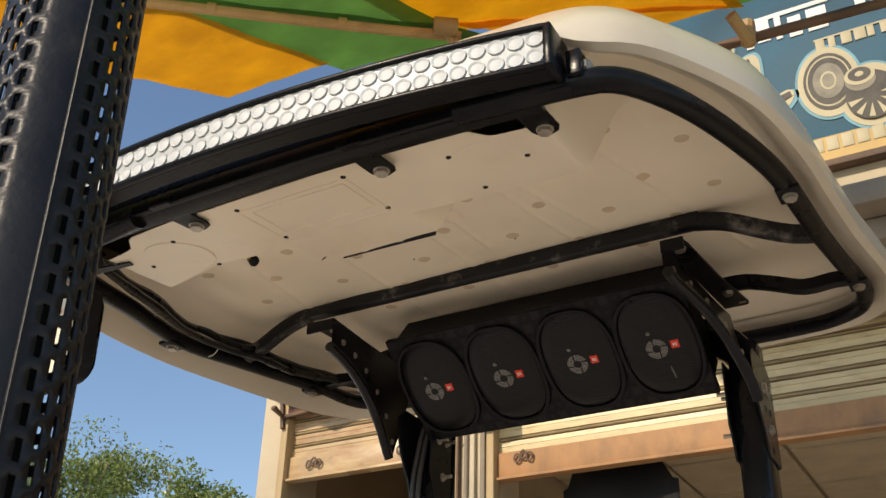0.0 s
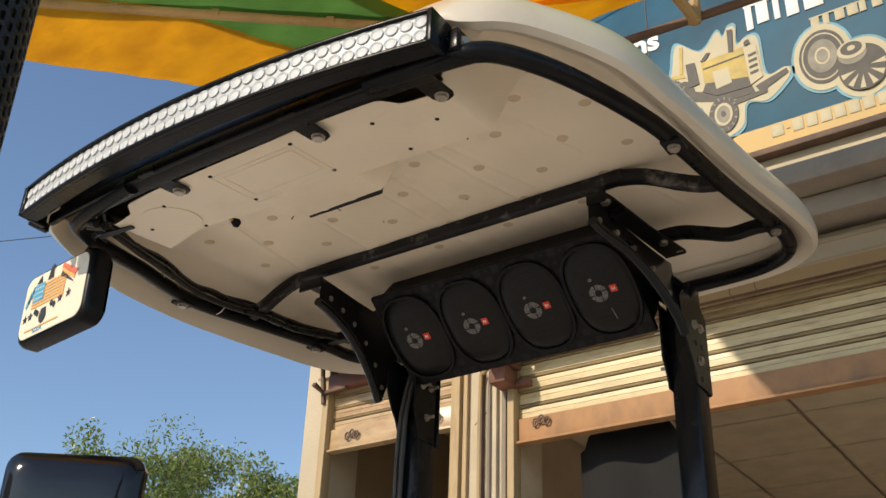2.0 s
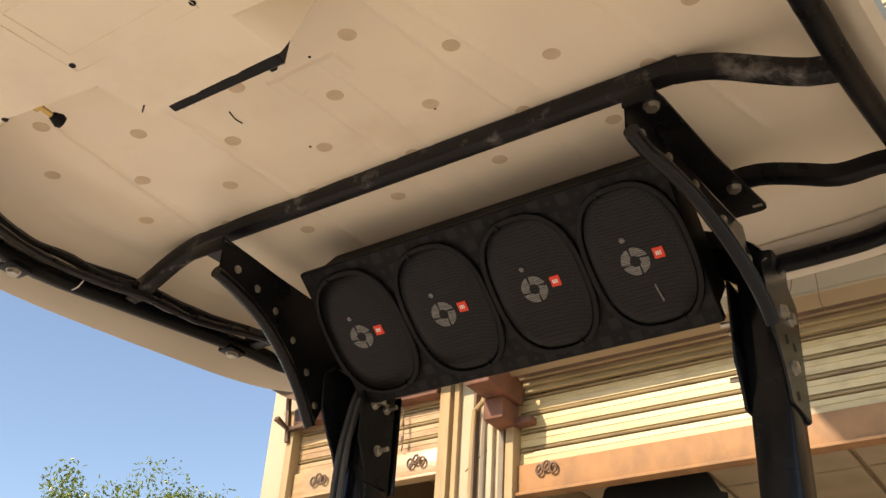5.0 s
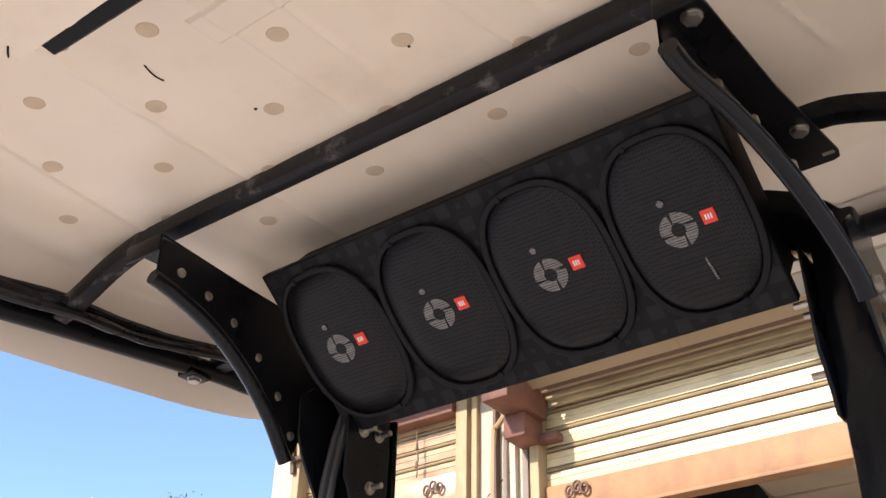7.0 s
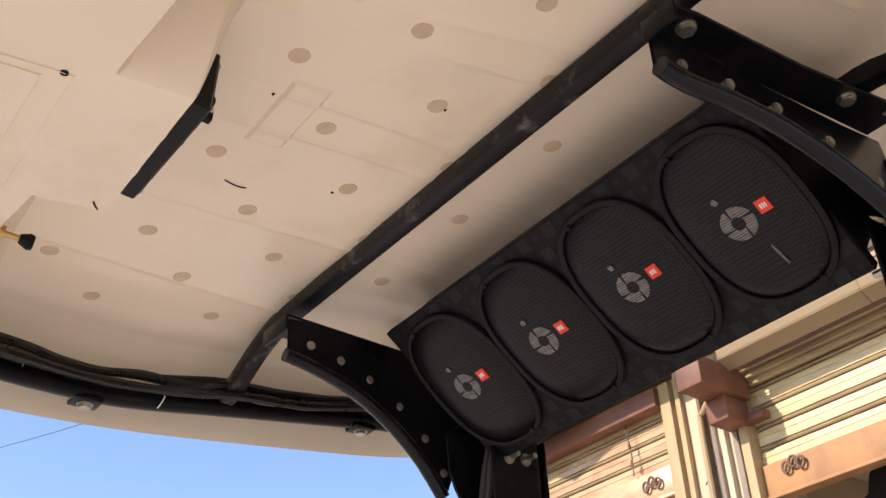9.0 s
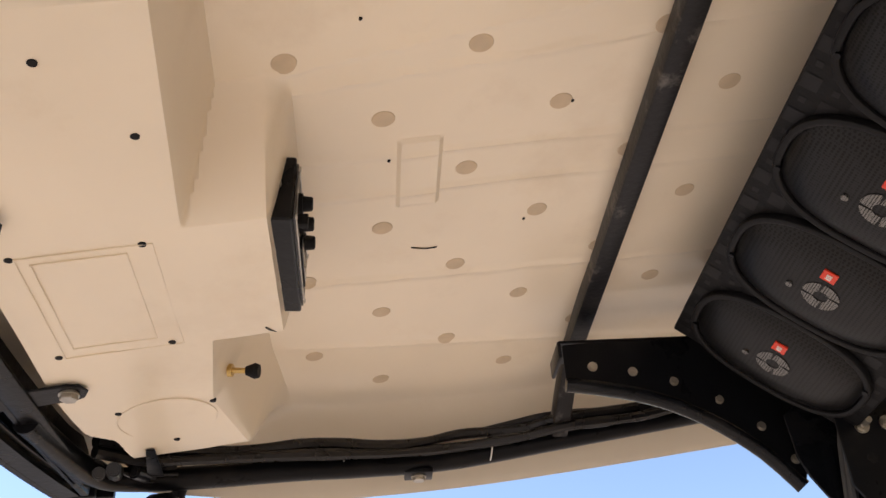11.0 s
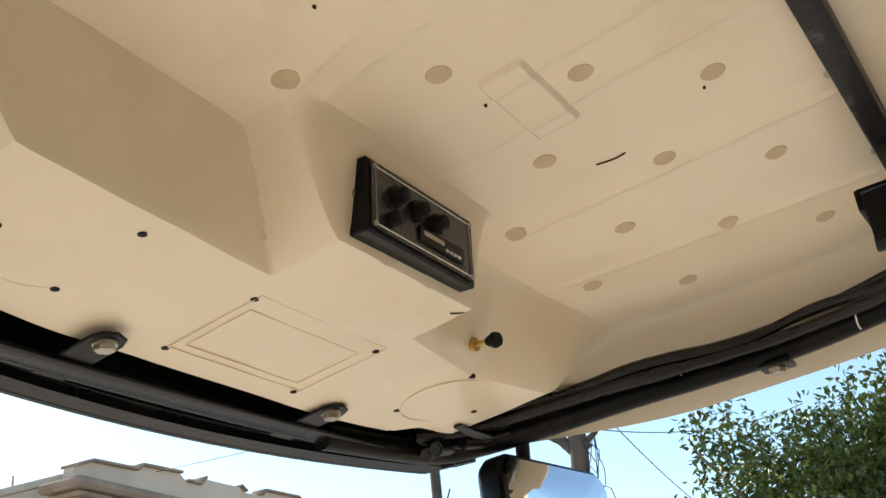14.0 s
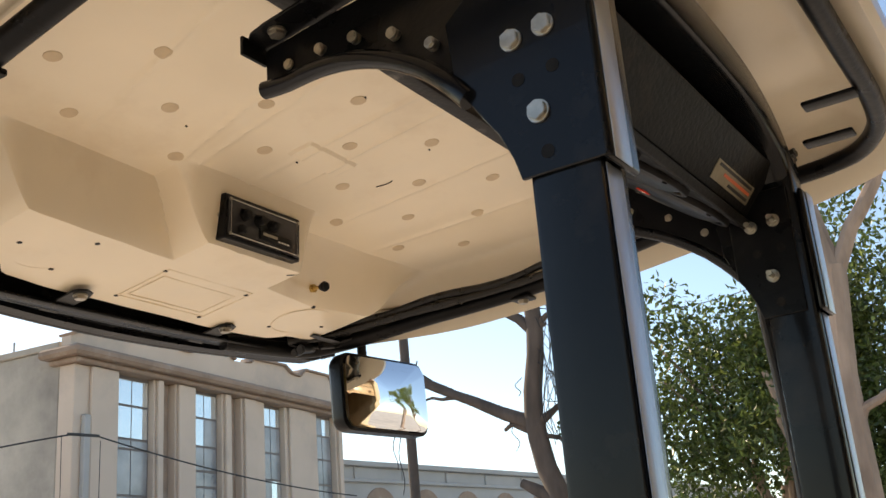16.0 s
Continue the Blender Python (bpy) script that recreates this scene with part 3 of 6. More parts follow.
    part("rear_rail", sweep(smooth_path([rail(x, 0.34) for x in (-0.46, -0.2, 0.1, 0.46)], 0.03), ring(0.0185, 14)), BLACK, fr)
    return fr


build_frame()


# ---- wiring along the left rail ----
def build_loom():
    loom = thing("wiring_loom", "black taped wiring loom tied along the canopy rail", "cable")
    for k, (dx, dz) in enumerate(((0.022, 0.012), (0.03, -0.004), (0.012, 0.02))):
        random.seed(20 + k)
        pts = []
        for x, y in [(-0.48, -0.97), (-0.55, -0.90), (-0.60, -0.78), (-0.645, -0.66), (-0.69, -0.53), (-0.712, -0.42), (-0.715, -0.32), (-0.712, -0.24), (-0.715, -0.1), (-0.715, 0.04), (-0.69, 0.16)]:
            pts.append((x + dx + random.uniform(-0.006, 0.006), y, 2.505 + 0.155 * (y + 0.4) + dz + random.uniform(-0.006, 0.006)))
        path = smooth_path(pts, 0.012)
        thick = [1.0 + 0.35 * noise.noise(Vector((p.y * 16.0, 2.0 * k, 0.5))) for p in path]
        part("cable", sweep(path, ring(0.0095 if k < 2 else 0.006, 9), scales=thick), TAPE, loom)
    for y in (-0.62, -0.366):
        x = -0.70 + (0.025 if y < -0.55 else -0.02)
        c = Vector((x, y, 2.498 + 0.155 * (y + 0.4)))
        pts = [c + Vector((0.022 * math.cos(a), 0.003 * math.sin(a), 0.020 * math.sin(a))) for a in np.linspace(0, 2 * math.pi, 17)[:-1]]
        part("zip_tie", sweep(pts, ring(0.0013, 6), True), ZIP, loom, "white zip tie")


build_loom()


def build_corner_bundle():
    """Taped joints and slack wire at the canopy's front corner."""
    cb = thing("wire_bundle", "black taped wire joints tucked in the canopy corner", "cable")
    rnd = random.Random(31)
    for k in range(5):
        x, y = -0.50 - 0.022 * k + rnd.uniform(-0.01, 0.01), -0.975 + 0.022 * k
        a = Vector((x, y, Z(2.486 + rnd.uniform(-0.012, 0.016), y)))
        b = a + Vector((rnd.uniform(0.03, 0.06), rnd.uniform(-0.03, 0.03), rnd.uniform(-0.02, 0.015)))
        part("taped_joint", cyl(a, b, rnd.uniform(0.010, 0.017), rnd.uniform(0.008, 0.014), seg=12, bevel=0.003), TAPE, cb)
    for k in range(2):
        a = Vector((-0.46 - 0.03 * k, -0.97 + 0.02 * k, Z(2.478, -0.95)))
        pts = [a, a + Vector((-0.03, 0.02, -0.006)), a + Vector((-0.07, 0.05, 0.0)), a + Vector((-0.10, 0.10, 0.01))]
        part("slack_wire", sweep(smooth_path(pts, 0.01), ring(0.0032, 6)), TAPE, cb)
    part("strap", plate([(0, -0.012), (0.10, -0.006), (0.10, 0.006), (0, 0.012)], 0.003, axes((-0.545, -0.90, Z(2.474, -0.90)), (1, 0.10, 0.0), (0, 1, 0.1)), 0.0), BLACK, cb)


build_corner_bundle()


# ---- roll bar ----
def build_roll_bar():
    rb = thing("roll_bar", "black painted steel roll-over bar with two square posts", "roll bar")
    mid = -0.008
    for s in (1, -1):
        # the outer and inner face of the post, seen from the middle
        xi, xo = mid + s * 0.3725, mid + s * 0.4375
        xm = 0.5 * (xi + xo)
        lo, hi = min(xi, xo), max(xi, xo)
        part("post", sweep([(xm, 0.164, 0.0), (xm, 0.164, 2.50)], rect_profile(0.065, 0.080, 0.008), up=(0, 1, 0)), POST_BLACK, rb)
        # bright metal strips on post and sleeve backs stand for the reflected sky
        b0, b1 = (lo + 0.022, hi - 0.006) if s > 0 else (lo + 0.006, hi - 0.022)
        part("post_sheen", box(b0, b1, 0.2042, 0.2060, 0.02, 2.222, 0.001), SHEEN, rb, "bright strip standing for sheen on the post")
        # sleeve: side plates with a curved front edge, bolted through
        curve = [(0.212, 2.224), (0.212, 2.43), (0.17, 2.455), (0.075, 2.455), (0.045, 2.43), (0.05, 2.365), (0.062, 2.335), (0.079, 2.307), (0.098, 2.280), (0.112, 2.249), (0.119, 2.224)]
        for x, way in ((xo, s), (xi, -s)):
            shape = curve if way == s else [(min(max(y, 0.088), 0.190), z) for y, z in ((0.212, 2.224), (0.212, 2.44), (0.088, 2.44), (0.088, 2.295), (0.098, 2.280), (0.112, 2.249), (0.119, 2.224))]
            p = part("sleeve_plate", plate(shape, 0.005, axes((x if way > 0 else x - 0.005, 0, 0), (0, 1, 0), (0, 0, 1)), 0.0012), POST_BLACK if way == s else BLACK, rb)
            xf = x + way * 0.0052
            for y, z in ((0.124, 2.380), (0.162, 2.384), (0.146, 2.291)):
                bolt("bolt", (xf, y, z), (way, 0, 0), p, 0.0105 if way == s else 0.009)
                if way != s:
                    part("thread", cyl((xf, y, z), (xf + 0.026 * way, y, z), 0.0048, seg=10), STEEL, p)
            for y, z in ((0.127, 2.333), (0.167, 2.336), (0.151, 2.246)):
                part("bolt_hole", cyl((xf - 0.0003 * way, y, z), (xf + 0.0005 * way, y, z), 0.0075, seg=18), BLACK_ROUGH, p)
        back = part("sleeve_back", box(lo - 0.0045, hi + 0.0045, 0.206, 0.2165, 2.222, 2.430, 0.006, seg=3), POST_BLACK, rb)
        part("sleeve_sheen", box(b0, b1 + 0.003, 0.2167, 0.2180, 2.223, 2.428, 0.0005), SHEEN, back, "bright strip standing for sheen on the sleeve")
        # curved arm: a plate that toes in to the front, with a rolled lower lip
        front, toe = (0.362, 0.066) if s > 0 else (0.435, 0.045)
        def ax(y):
            return s * (front + toe * min(1.0, max(0.0, (y + 0.25) / 0.30)))
        low = smooth_path([(0, -0.280, 2.490), (0, -0.238, 2.485), (0, -0.175, 2.477), (0, -0.111, 2.460), (0, -0.043, 2.428), (0, 0.017, 2.386), (0, 0.055, 2.346), (0, 0.066, 2.332)], 0.02)
        def top_of(y):
            return 2.556 + 0.105 * (y + 0.234)
        def tx(y):
            return ax(y) if s < 0 else front + 0.016 * min(1.0, max(0.0, (y + 0.25) / 0.40))
        bm = bmesh.new()
        for side in (0.0, 0.004):
            a = [bm.verts.new((ax(p.y) - s * side, p.y, p.z)) for p in low]
            b = [bm.verts.new((tx(p.y) - s * side, p.y + 0.1 * ss(-0.27, 0.0, p.y), top_of(p.y))) for p in low]
            for i in range(len(a) - 1):
                bm.faces.new((a[i], a[i + 1], b[i + 1], b[i]))
        bmesh.ops.recalc_face_normals(bm, faces=bm.faces[:])
        arm = part("arm", bm, BLACK, rb, "curved arm plate with a row of rivets")
        part("rolled_lip", sweep([(ax(p.y) + s * 0.005, p.y, p.z) for p in low], ring(0.0120, 16)), POST_BLACK, arm)
        for y, z in ((-0.238, 2.514), (-0.175, 2.508), (-0.111, 2.494), (-0.043, 2.466), (0.017, 2.424), (0.060, 2.372)):
            for way in (1, -1):
                bolt("rivet", (ax(y) + (0.001 if way * s > 0 else 0.005) * way, y, z), (way, 0, 0), arm, 0.0062)
        # flange over the arm, bolted up to the tubes
        if s > 0:
            f0, f1 = 0.357, 0.405
            fl = [(f0, -0.285), (0.392, -0.285), (0.401, -0.272), (f1, -0.245), (0.411, -0.05), (0.427, 0.140), (0.424, 0.155), (0.415, 0.160), (0.366, 0.160), (0.360, -0.10)]
            holders, slot = ((0.384, -0.241), (0.402, 0.052)), (0.414, 0.135)
        else:
            f0, f1 = ax(-0.25) + 0.006, ax(-0.25) - 0.070
            fl = [(f0, -0.285), (f1, -0.275), (f1 - 0.012, 0.100), (f1 + 0.002, 0.118), (f0 - 0.055, 0.118), (f0 - 0.05, 0.0)][::-1]
            holders, slot = ((f0 - 0.034, -0.234), (f0 - 0.046, 0.070)), (f1 + 0.002, 0.098)
        lay = axes((0, -0.234, 2.559), (1, 0, 0), (0, 1, 0.105)) @ Matrix.Translation((0, 0.234, 0))
        top = part("flange", plate(fl, 0.005, lay, 0.001), BLACK, rb)
        part("flange_fold", box(min(f0, f1), max(f0, f1), -0.288, -0.282, 2.530, 2.558, 0.002), BLACK, top)
        for x, y in holders:
            bolt("bolt", (x, y, top_of(y) + 0.002), (0, 0, -1), top, 0.0105)
        part("slot_hole", box(-0.008, 0.008, -0.004, 0.004, -0.001, 0.0002, 0.0, lay @ Matrix.Translation((slot[0], slot[1], 0.0))), STEEL, top)
    # top beam behind the speakers
    arch = smooth_path([(mid + x, 0.166, z) for x, z in ((-0.405, 2.47), (-0.36, 2.520), (-0.27, 2.560), (-0.14, 2.580), (0.14, 2.580), (0.27, 2.560), (0.36, 2.520), (0.405, 2.47))], 0.02)
    part("top_beam", sweep(arch, rect_profile(0.075, 0.070, 0.012), up=(0, 1, 0)), POST_BLACK, rb)
    # cables down the far post
    for k, dx in enumerate((0.0, 0.017)):
        pts = smooth_path([(mid - 0.40 + dx, 0.130, 2.47), (mid - 0.425 + dx, 0.105, 2.30), (mid - 0.438 + dx, 0.112, 2.0), (mid - 0.432 + dx, 0.112, 1.5), (mid - 0.432 + dx, 0.112, 0.3)], 0.05)
        part("conduit", sweep(pts, ring(0.0065, 8), up=(0, 1, 0)), CABLE_GREY, rb, "grey cable tied down the post")
    return rb


build_roll_bar()


# ---- loudspeaker board ----
def oval(a, b, p=2.6, n=48):
    out = []
    for i in range(n):
        t = 2 * math.pi * i / n
        c, s = math.cos(t), math.sin(t)
        out.append((a * math.copysign(abs(c) ** (2 / p), c), b * math.copysign(abs(s) ** (2 / p), s)))
    return out


def build_speakers():
    tl, tr, bl = Vector((-0.399, -0.113, 2.558)), Vector((0.343, -0.116, 2.560)), Vector((-0.399, 0.117, 2.378))
    X = (tr - tl).normalized()
    Yd = (bl - tl)
    Yd = (Yd - X * Yd.dot(X))
    hgt = Yd.length
    U = -Yd.normalized()
    N = X.cross(U)          # out of the board, to the front and down
    wid = (tr - tl).length
    o = tl - U * hgt
    m = axes(o, X, U)
    case = thing("speaker_box", "black vinyl speaker box with four oval speakers under the canopy", "speaker box")
    part("board", plate([(0, 0), (wid, 0), (wid, hgt), (0, hgt)], 0.016, m @ Matrix.Translation((0, 0, -0.016)), 0.002), TREAD, case)
    body = plate([(0.012, 0.012), (wid - 0.012, 0.012), (wid - 0.012, hgt - 0.012), (0.012, hgt - 0.012)], 0.10, m @ Matrix.Translation((0, 0, -0.118)), 0.003)
    part("case_back", body, BLACK_ROUGH, case)
    # printed sticker on the underside
    lab = part("sticker", box(0.05, 0.22, 0.0105, 0.0119, -0.066, -0.034, 0.0, m), SIGN_SHADE, case, "faded grey and red printed sticker")
    for k in range(3):
        part("print_bar", box(0.06, 0.21 - 0.03 * k, 0.0096, 0.0104, -0.063 + 0.010 * k, -0.058 + 0.010 * k, 0.0, m), INK_RED if k == 1 else INK_BLACK, lab)
    # embossed chequer of the vinyl
    bm = bmesh.new()
    for i in range(27):
        for j in range(10):
            cx, cy = 0.014 + i * (wid - 0.028) / 26, 0.014 + j * (hgt - 0.028) / 9
            w2 = h2 = 0.0105 if (i + j) % 2 else 0.004
            vs = [bm.verts.new(m @ Vector((cx + a * w2, cy + b * h2, 0.0008))) for a, b in ((-1, -1), (1, -1), (1, 1), (-1, 1))]
            bm.faces.new(vs)
    tagged(part("chequer", bm, TREAD_RAISED, case), kind="stuff")
    for k in range(4):
        cx = 0.090 + k * 0.187
        cy = hgt * 0.50
        c = m @ Matrix.Translation((cx, cy, 0))
        sp = new("speaker")
        sp.parent = case
        rim = [c @ Vector((x, y, 0.004)) for x, y in oval(0.0885, 0.126)]
        part("rim", sweep([tuple(p) for p in rim], rect_profile(0.010, 0.014, 0.003), True, up=tuple(N)), GRILLE, sp)
        bm = bmesh.new()
        rows = []
        for f, h in ((0.97, 0.006), (0.88, 0.012), (0.7, 0.017), (0.45, 0.019), (0.2, 0.0195)):
            rows.append([bm.verts.new(c @ Vector((x * f, y * f, h))) for x, y in oval(0.0865, 0.124)])
        for a, b in zip(rows, rows[1:]):
            for i in range(len(a)):
                bm.faces.new((a[i], a[(i + 1) % len(a)], b[(i + 1) % len(b)], b[i]))
        bm.faces.new(rows[-1])
        part("grille", bm, GRILLE_HOLES, sp, "perforated black steel grille")
        # tweeter behind the mesh: a fan of five bright vanes
        bm = bmesh.new()
        for q in range(4):
            a0, a1 = 2 * math.pi * q / 4 + 0.3, 2 * math.pi * (q + 0.88) / 4 + 0.3
            pts = [(0.0242 * math.cos(a), 0.0242 * math.sin(a)) for a in np.linspace(a0, a1, 9)] + [(0.0095 * math.cos(a + 0.35), 0.0095 * math.sin(a + 0.35)) for a in np.linspace(a1, a0, 6)]
            vs = [bm.verts.new(c @ Vector((x - 0.004, y, 0.0206))) for x, y in pts]
            bm.faces.new(vs)
        part("tweeter", bm, FAN_MESH, sp, "bright perforated tweeter fan", smooth=False)
        part("small_tweeter", cyl(c @ Vector((-0.012, 0.040, 0.0185)), c @ Vector((-0.012, 0.040, 0.0215)), 0.0045, seg=14), FAN_MESH, sp)
        bd = part("badge", plate([(0.029, -0.005), (0.047, -0.005), (0.047, 0.014), (0.029, 0.014)], 0.003, c @ Matrix.Translation((0, 0, 0.018)), 0.0005), RED, sp, "small red badge")
        part("badge_mark", join(*[plate([(0.0335 + 0.0035 * q, 0.001), (0.0355 + 0.0035 * q, 0.001), (0.0355 + 0.0035 * q, 0.008), (0.0335 + 0.0035 * q, 0.008)], 0.0006, c @ Matrix.Translation((0, 0, 0.0212)), 0.0) for q in range(3)]), WHITE_INK, bd)
        part("slit_lamp", box(-0.0016, 0.0016, -0.016, 0.016, 0.0185, 0.0208, 0.0004, c @ Matrix.Translation((0.014, -0.062, 0)) @ Matrix.Rotation(0.12, 4, "Z")), FAN_MESH, sp) if k == 3 else None
        for sx, sy in ((-0.03, 0.120), (0.035, -0.119)):
            part("screw", cyl(c @ Vector((sx, sy, 0.009)), c @ Vector((sx, sy, 0.0135)), 0.004, seg=8), BLACK, sp)


def mesh_mat(name, color, hole, scale, rough=0.35, metal=0.6):
    """Perforated sheet: round holes in staggered rows show a darker ground."""
    m = bpy.data.materials.new(name)
    m.use_nodes = True
    n, l = m.node_tree.nodes, m.node_tree.links
    b = n["Principled BSDF"]
    b.inputs["Roughness"].default_value, b.inputs["Metallic"].default_value = rough, metal
    tc, v = n.new("ShaderNodeTexCoord"), n.new("ShaderNodeTexVoronoi")
    v.inputs["Scale"].default_value, v.inputs["Randomness"].default_value = scale, 0.12
    l.new(tc.outputs["Object"], v.inputs["Vector"])
    r = n.new("ShaderNodeValToRGB")
    r.color_ramp.elements[0].position, r.color_ramp.elements[1].position = 0.38, 0.46
    r.color_ramp.elements[0].color, r.color_ramp.elements[1].color = (*hole, 1), (*color, 1)
    l.new(v.outputs["Distance"], r.inputs["Fac"])
    l.new(r.outputs["Color"], b.inputs["Base Color"])
    bp = n.new("ShaderNodeBump")
    bp.inputs["Strength"].default_value, bp.inputs["Distance"].default_value = 0.25, 0.002
    l.new(r.outputs["Color"], bp.inputs["Height"])
    l.new(bp.outputs["Normal"], b.inputs["Normal"])
    return m


GRILLE_HOLES = mesh_mat("perforated_black_steel", (0.013, 0.013, 0.014), (0.003, 0.003, 0.003), 240)
FAN_MESH = mesh_mat("bright_perforated_steel", (0.20, 0.195, 0.185), (0.012, 0.012, 0.012), 420, 0.4, 0.6)
build_speakers()


# ---- lamp bar on the canopy's front ----
def build_light_bar():
    lb = thing("light_bar", "curved black light bar with two rows of bright lamps", "light bar")

    def at(x, w, fwd=0.0):
        """A point on the curved bar: x across, w its height, fwd its depth to the front."""
        u = (x + 0.0725) / 0.53
        y = -1.025 - 0.06 * (1 - u * u) - fwd
        return Vector((x, y, w - 2.535 + 2.436 - 0.010 * (1 - u * u)))
    xs = np.linspace(-0.600, 0.455, 41)
    prof = [(-0.002, -0.034), (0.026, -0.036), (0.03, -0.032), (0.03, 0.032), (0.026, 0.036), (-0.002, 0.036)]
    prof = [(-a, b) for a, b in prof]
    part("housing", sweep([at(x, 2.535) for x in xs], [(-a, b) for a, b in prof]), BLACK, lb, "black finned aluminium housing")
    # bezel rails above and below the lamps
    for dz in (0.033, -0.033):
        part("bezel", sweep([at(x, 2.535 + dz, 0.033) for x in xs], rect_profile(0.012, 0.007, 0.002)), BLACK, lb)
    bm = bmesh.new()
    lo = [bm.verts.new(at(x, 2.535 - 0.030, 0.0315)) for x in xs]
    hi = [bm.verts.new(at(x, 2.535 + 0.030, 0.0315)) for x in xs]
    for i in range(len(xs) - 1):
        bm.faces.new((lo[i], lo[i + 1], hi[i + 1], hi[i]))
    part("lamp_plate", bm, LENS_PLATE, lb, "silver reflector plate")
    # cups
    n = 40
    for k in range(n):
        x = -0.587 + k * (1.029 / (n - 1))
        for dz in (0.0145, -0.0145):
            c = at(x, 2.535 + dz, 0.032)
            out = (at(x, 2.535 + dz, 0.1) - c).normalized()
            right = (at(x + 0.01, 2.535 + dz, 0.032) - c).normalized()
            up = out.cross(right)
            bm = bmesh.new()
            rows = []
            for r, h in ((0.0128, 0.0006), (0.0122, 0.0024), (0.0112, 0.0020), (0.0085, 0.0004), (0.0035, 0.0012)):
                rows.append([bm.verts.new(c + right * (r * math.cos(a)) + up * (r * math.sin(a)) + out * h) for a in np.linspace(0, 2 * math.pi, 13)[:-1]])
            for a, b in zip(rows, rows[1:]):
                for i in range(12):
                    bm.faces.new((a[i], a[(i + 1) % 12], b[(i + 1) % 12], b[i]))
            bm.faces.new(rows[-1])
            part("lamp_cup", bm, REFLECTOR, lb)
    for x in (-0.605, 0.460):
        c = at(x, 2.535, 0.008)
        part("end_cap", box(c.x - 0.006, c.x + 0.006, c.y - 0.032, c.y + 0.032, c.z - 0.036, c.z + 0.036, 0.003), BLACK, lb)
        s = 1 if x > 0 else -1
        br = part("bracket", box(c.x + s * 0.012 - 0.003, c.x + s * 0.03, c.y + 0.01, c.y + 0.055, c.z - 0.03, c.z + 0.012, 0.002), BLACK, lb)
        bolt("bolt", (c.x + s * 0.03, c.y + 0.03, c.z - 0.01), (s, -0.3, 0), br, 0.010)
    # fins at the back
    for dz in (-0.022, -0.008, 0.008, 0.022):
        part("fin", sweep([at(x, 2.535 + dz, -0.006) for x in xs], rect_profile(0.012, 0.004, 0.001)), BLACK, lb)
    return lb


build_light_bar()


# ---- sound control panel under the canopy ----
def build_panel():
    ct = thing("audio_control_panel", "black amplifier control box with knobs and small display", "control panel")
    o = Vector((-0.139, -0.665, 2.457))
    m = axes(o, (0.197, 0.002, 0), (0.0, 0.004, 0.085))
    part("case", plate([(0, 0), (0.2, 0), (0.2, 0.084), (0, 0.084)], 0.036, m @ Matrix.Translation((0, 0, -0.006)), 0.002), BLACK, ct)
    # its front looks to the rear
    f = m @ Matrix.Translation((0, 0, -0.0065))
    part("face", plate([(0.006, 0.006), (0.194, 0.006), (0.194, 0.078), (0.006, 0.078)], 0.002, f @ Matrix.Translation((0, 0, -0.002)), 0.0), DARK_FACE, ct)
    fr = [(0.012, 0.010), (0.188, 0.010), (0.188, 0.074), (0.012, 0.074)]
    part("border", sweep([f @ Vector((x, q, -0.0028)) for x, q in fr], ring(0.0008, 6), True), WHITE_INK, ct, "thin white border line")
    for x, q in ((0.155, 0.052), (0.118, 0.050), (0.082, 0.048)):
        part("knob", join(cyl(f @ Vector((x, q, -0.002)), f @ Vector((x, q, -0.017)), 0.0095, 0.008, seg=18, bevel=0.001), cyl(f @ Vector((x, q, -0.002)), f @ Vector((x, q, -0.006)), 0.012, seg=18)), BLACK_ROUGH, ct)
    part("display", plate([(0.03, 0.018), (0.115, 0.018), (0.115, 0.036), (0.03, 0.036)], 0.003, f @ Matrix.Translation((0, 0, -0.005)), 0.0005), BLACK, ct)
    part("card_slot", plate([(0.07, 0.026), (0.108, 0.026), (0.108, 0.031), (0.07, 0.031)], 0.0008, f @ Matrix.Translation((0, 0, -0.0058)), 0.0), STEEL, ct)
    for k in range(4):
        part("button", plate([(0.038 + 0.008 * k, 0.021), (0.043 + 0.008 * k, 0.021), (0.043 + 0.008 * k, 0.024), (0.038 + 0.008 * k, 0.024)], 0.001, f @ Matrix.Translation((0, 0, -0.006)), 0.0), WHITE_INK, ct)
    part("switch", box(-0.005, 0.005, -0.007, 0.007, -0.012, 0, 0.001, f @ Matrix.Translation((0.165, 0.022, -0.002))), BLACK_ROUGH, ct)
    for x, q in ((0.01, 0.01), (0.19, 0.01), (0.19, 0.074), (0.01, 0.074)):
        part("screw", cyl(f @ Vector((x, q, -0.002)), f @ Vector((x, q, -0.0045)), 0.003, seg=8), STEEL, ct)
    part("side_screw", cyl(m @ Vector((0.2, 0.045, 0.012)), m @ Vector((0.203, 0.045, 0.012)), 0.0045, seg=10), STEEL, ct)


build_panel()


def build_pull_knob():
    pk = thing("choke_control", "black pull knob on a brass stem under the canopy", "choke control")
    a = Vector((-0.302, -0.766, 2.462))
    b = Vector((-0.299, -0.742, 2.459))
    part("stem", join(cyl(a, b, 0.004, seg=10), cyl(a, a + (b - a) * 0.25, 0.009, seg=12)), BRASS, pk, "brass stem")
    part("grip", join(cyl(b, b + (b - a) * 0.5, 0.006, 0.011, seg=14), cyl(b + (b - a) * 0.5, b + (b - a) * 0.75, 0.011, 0.009, seg=14)), BLACK_ROUGH, pk)


build_pull_knob()


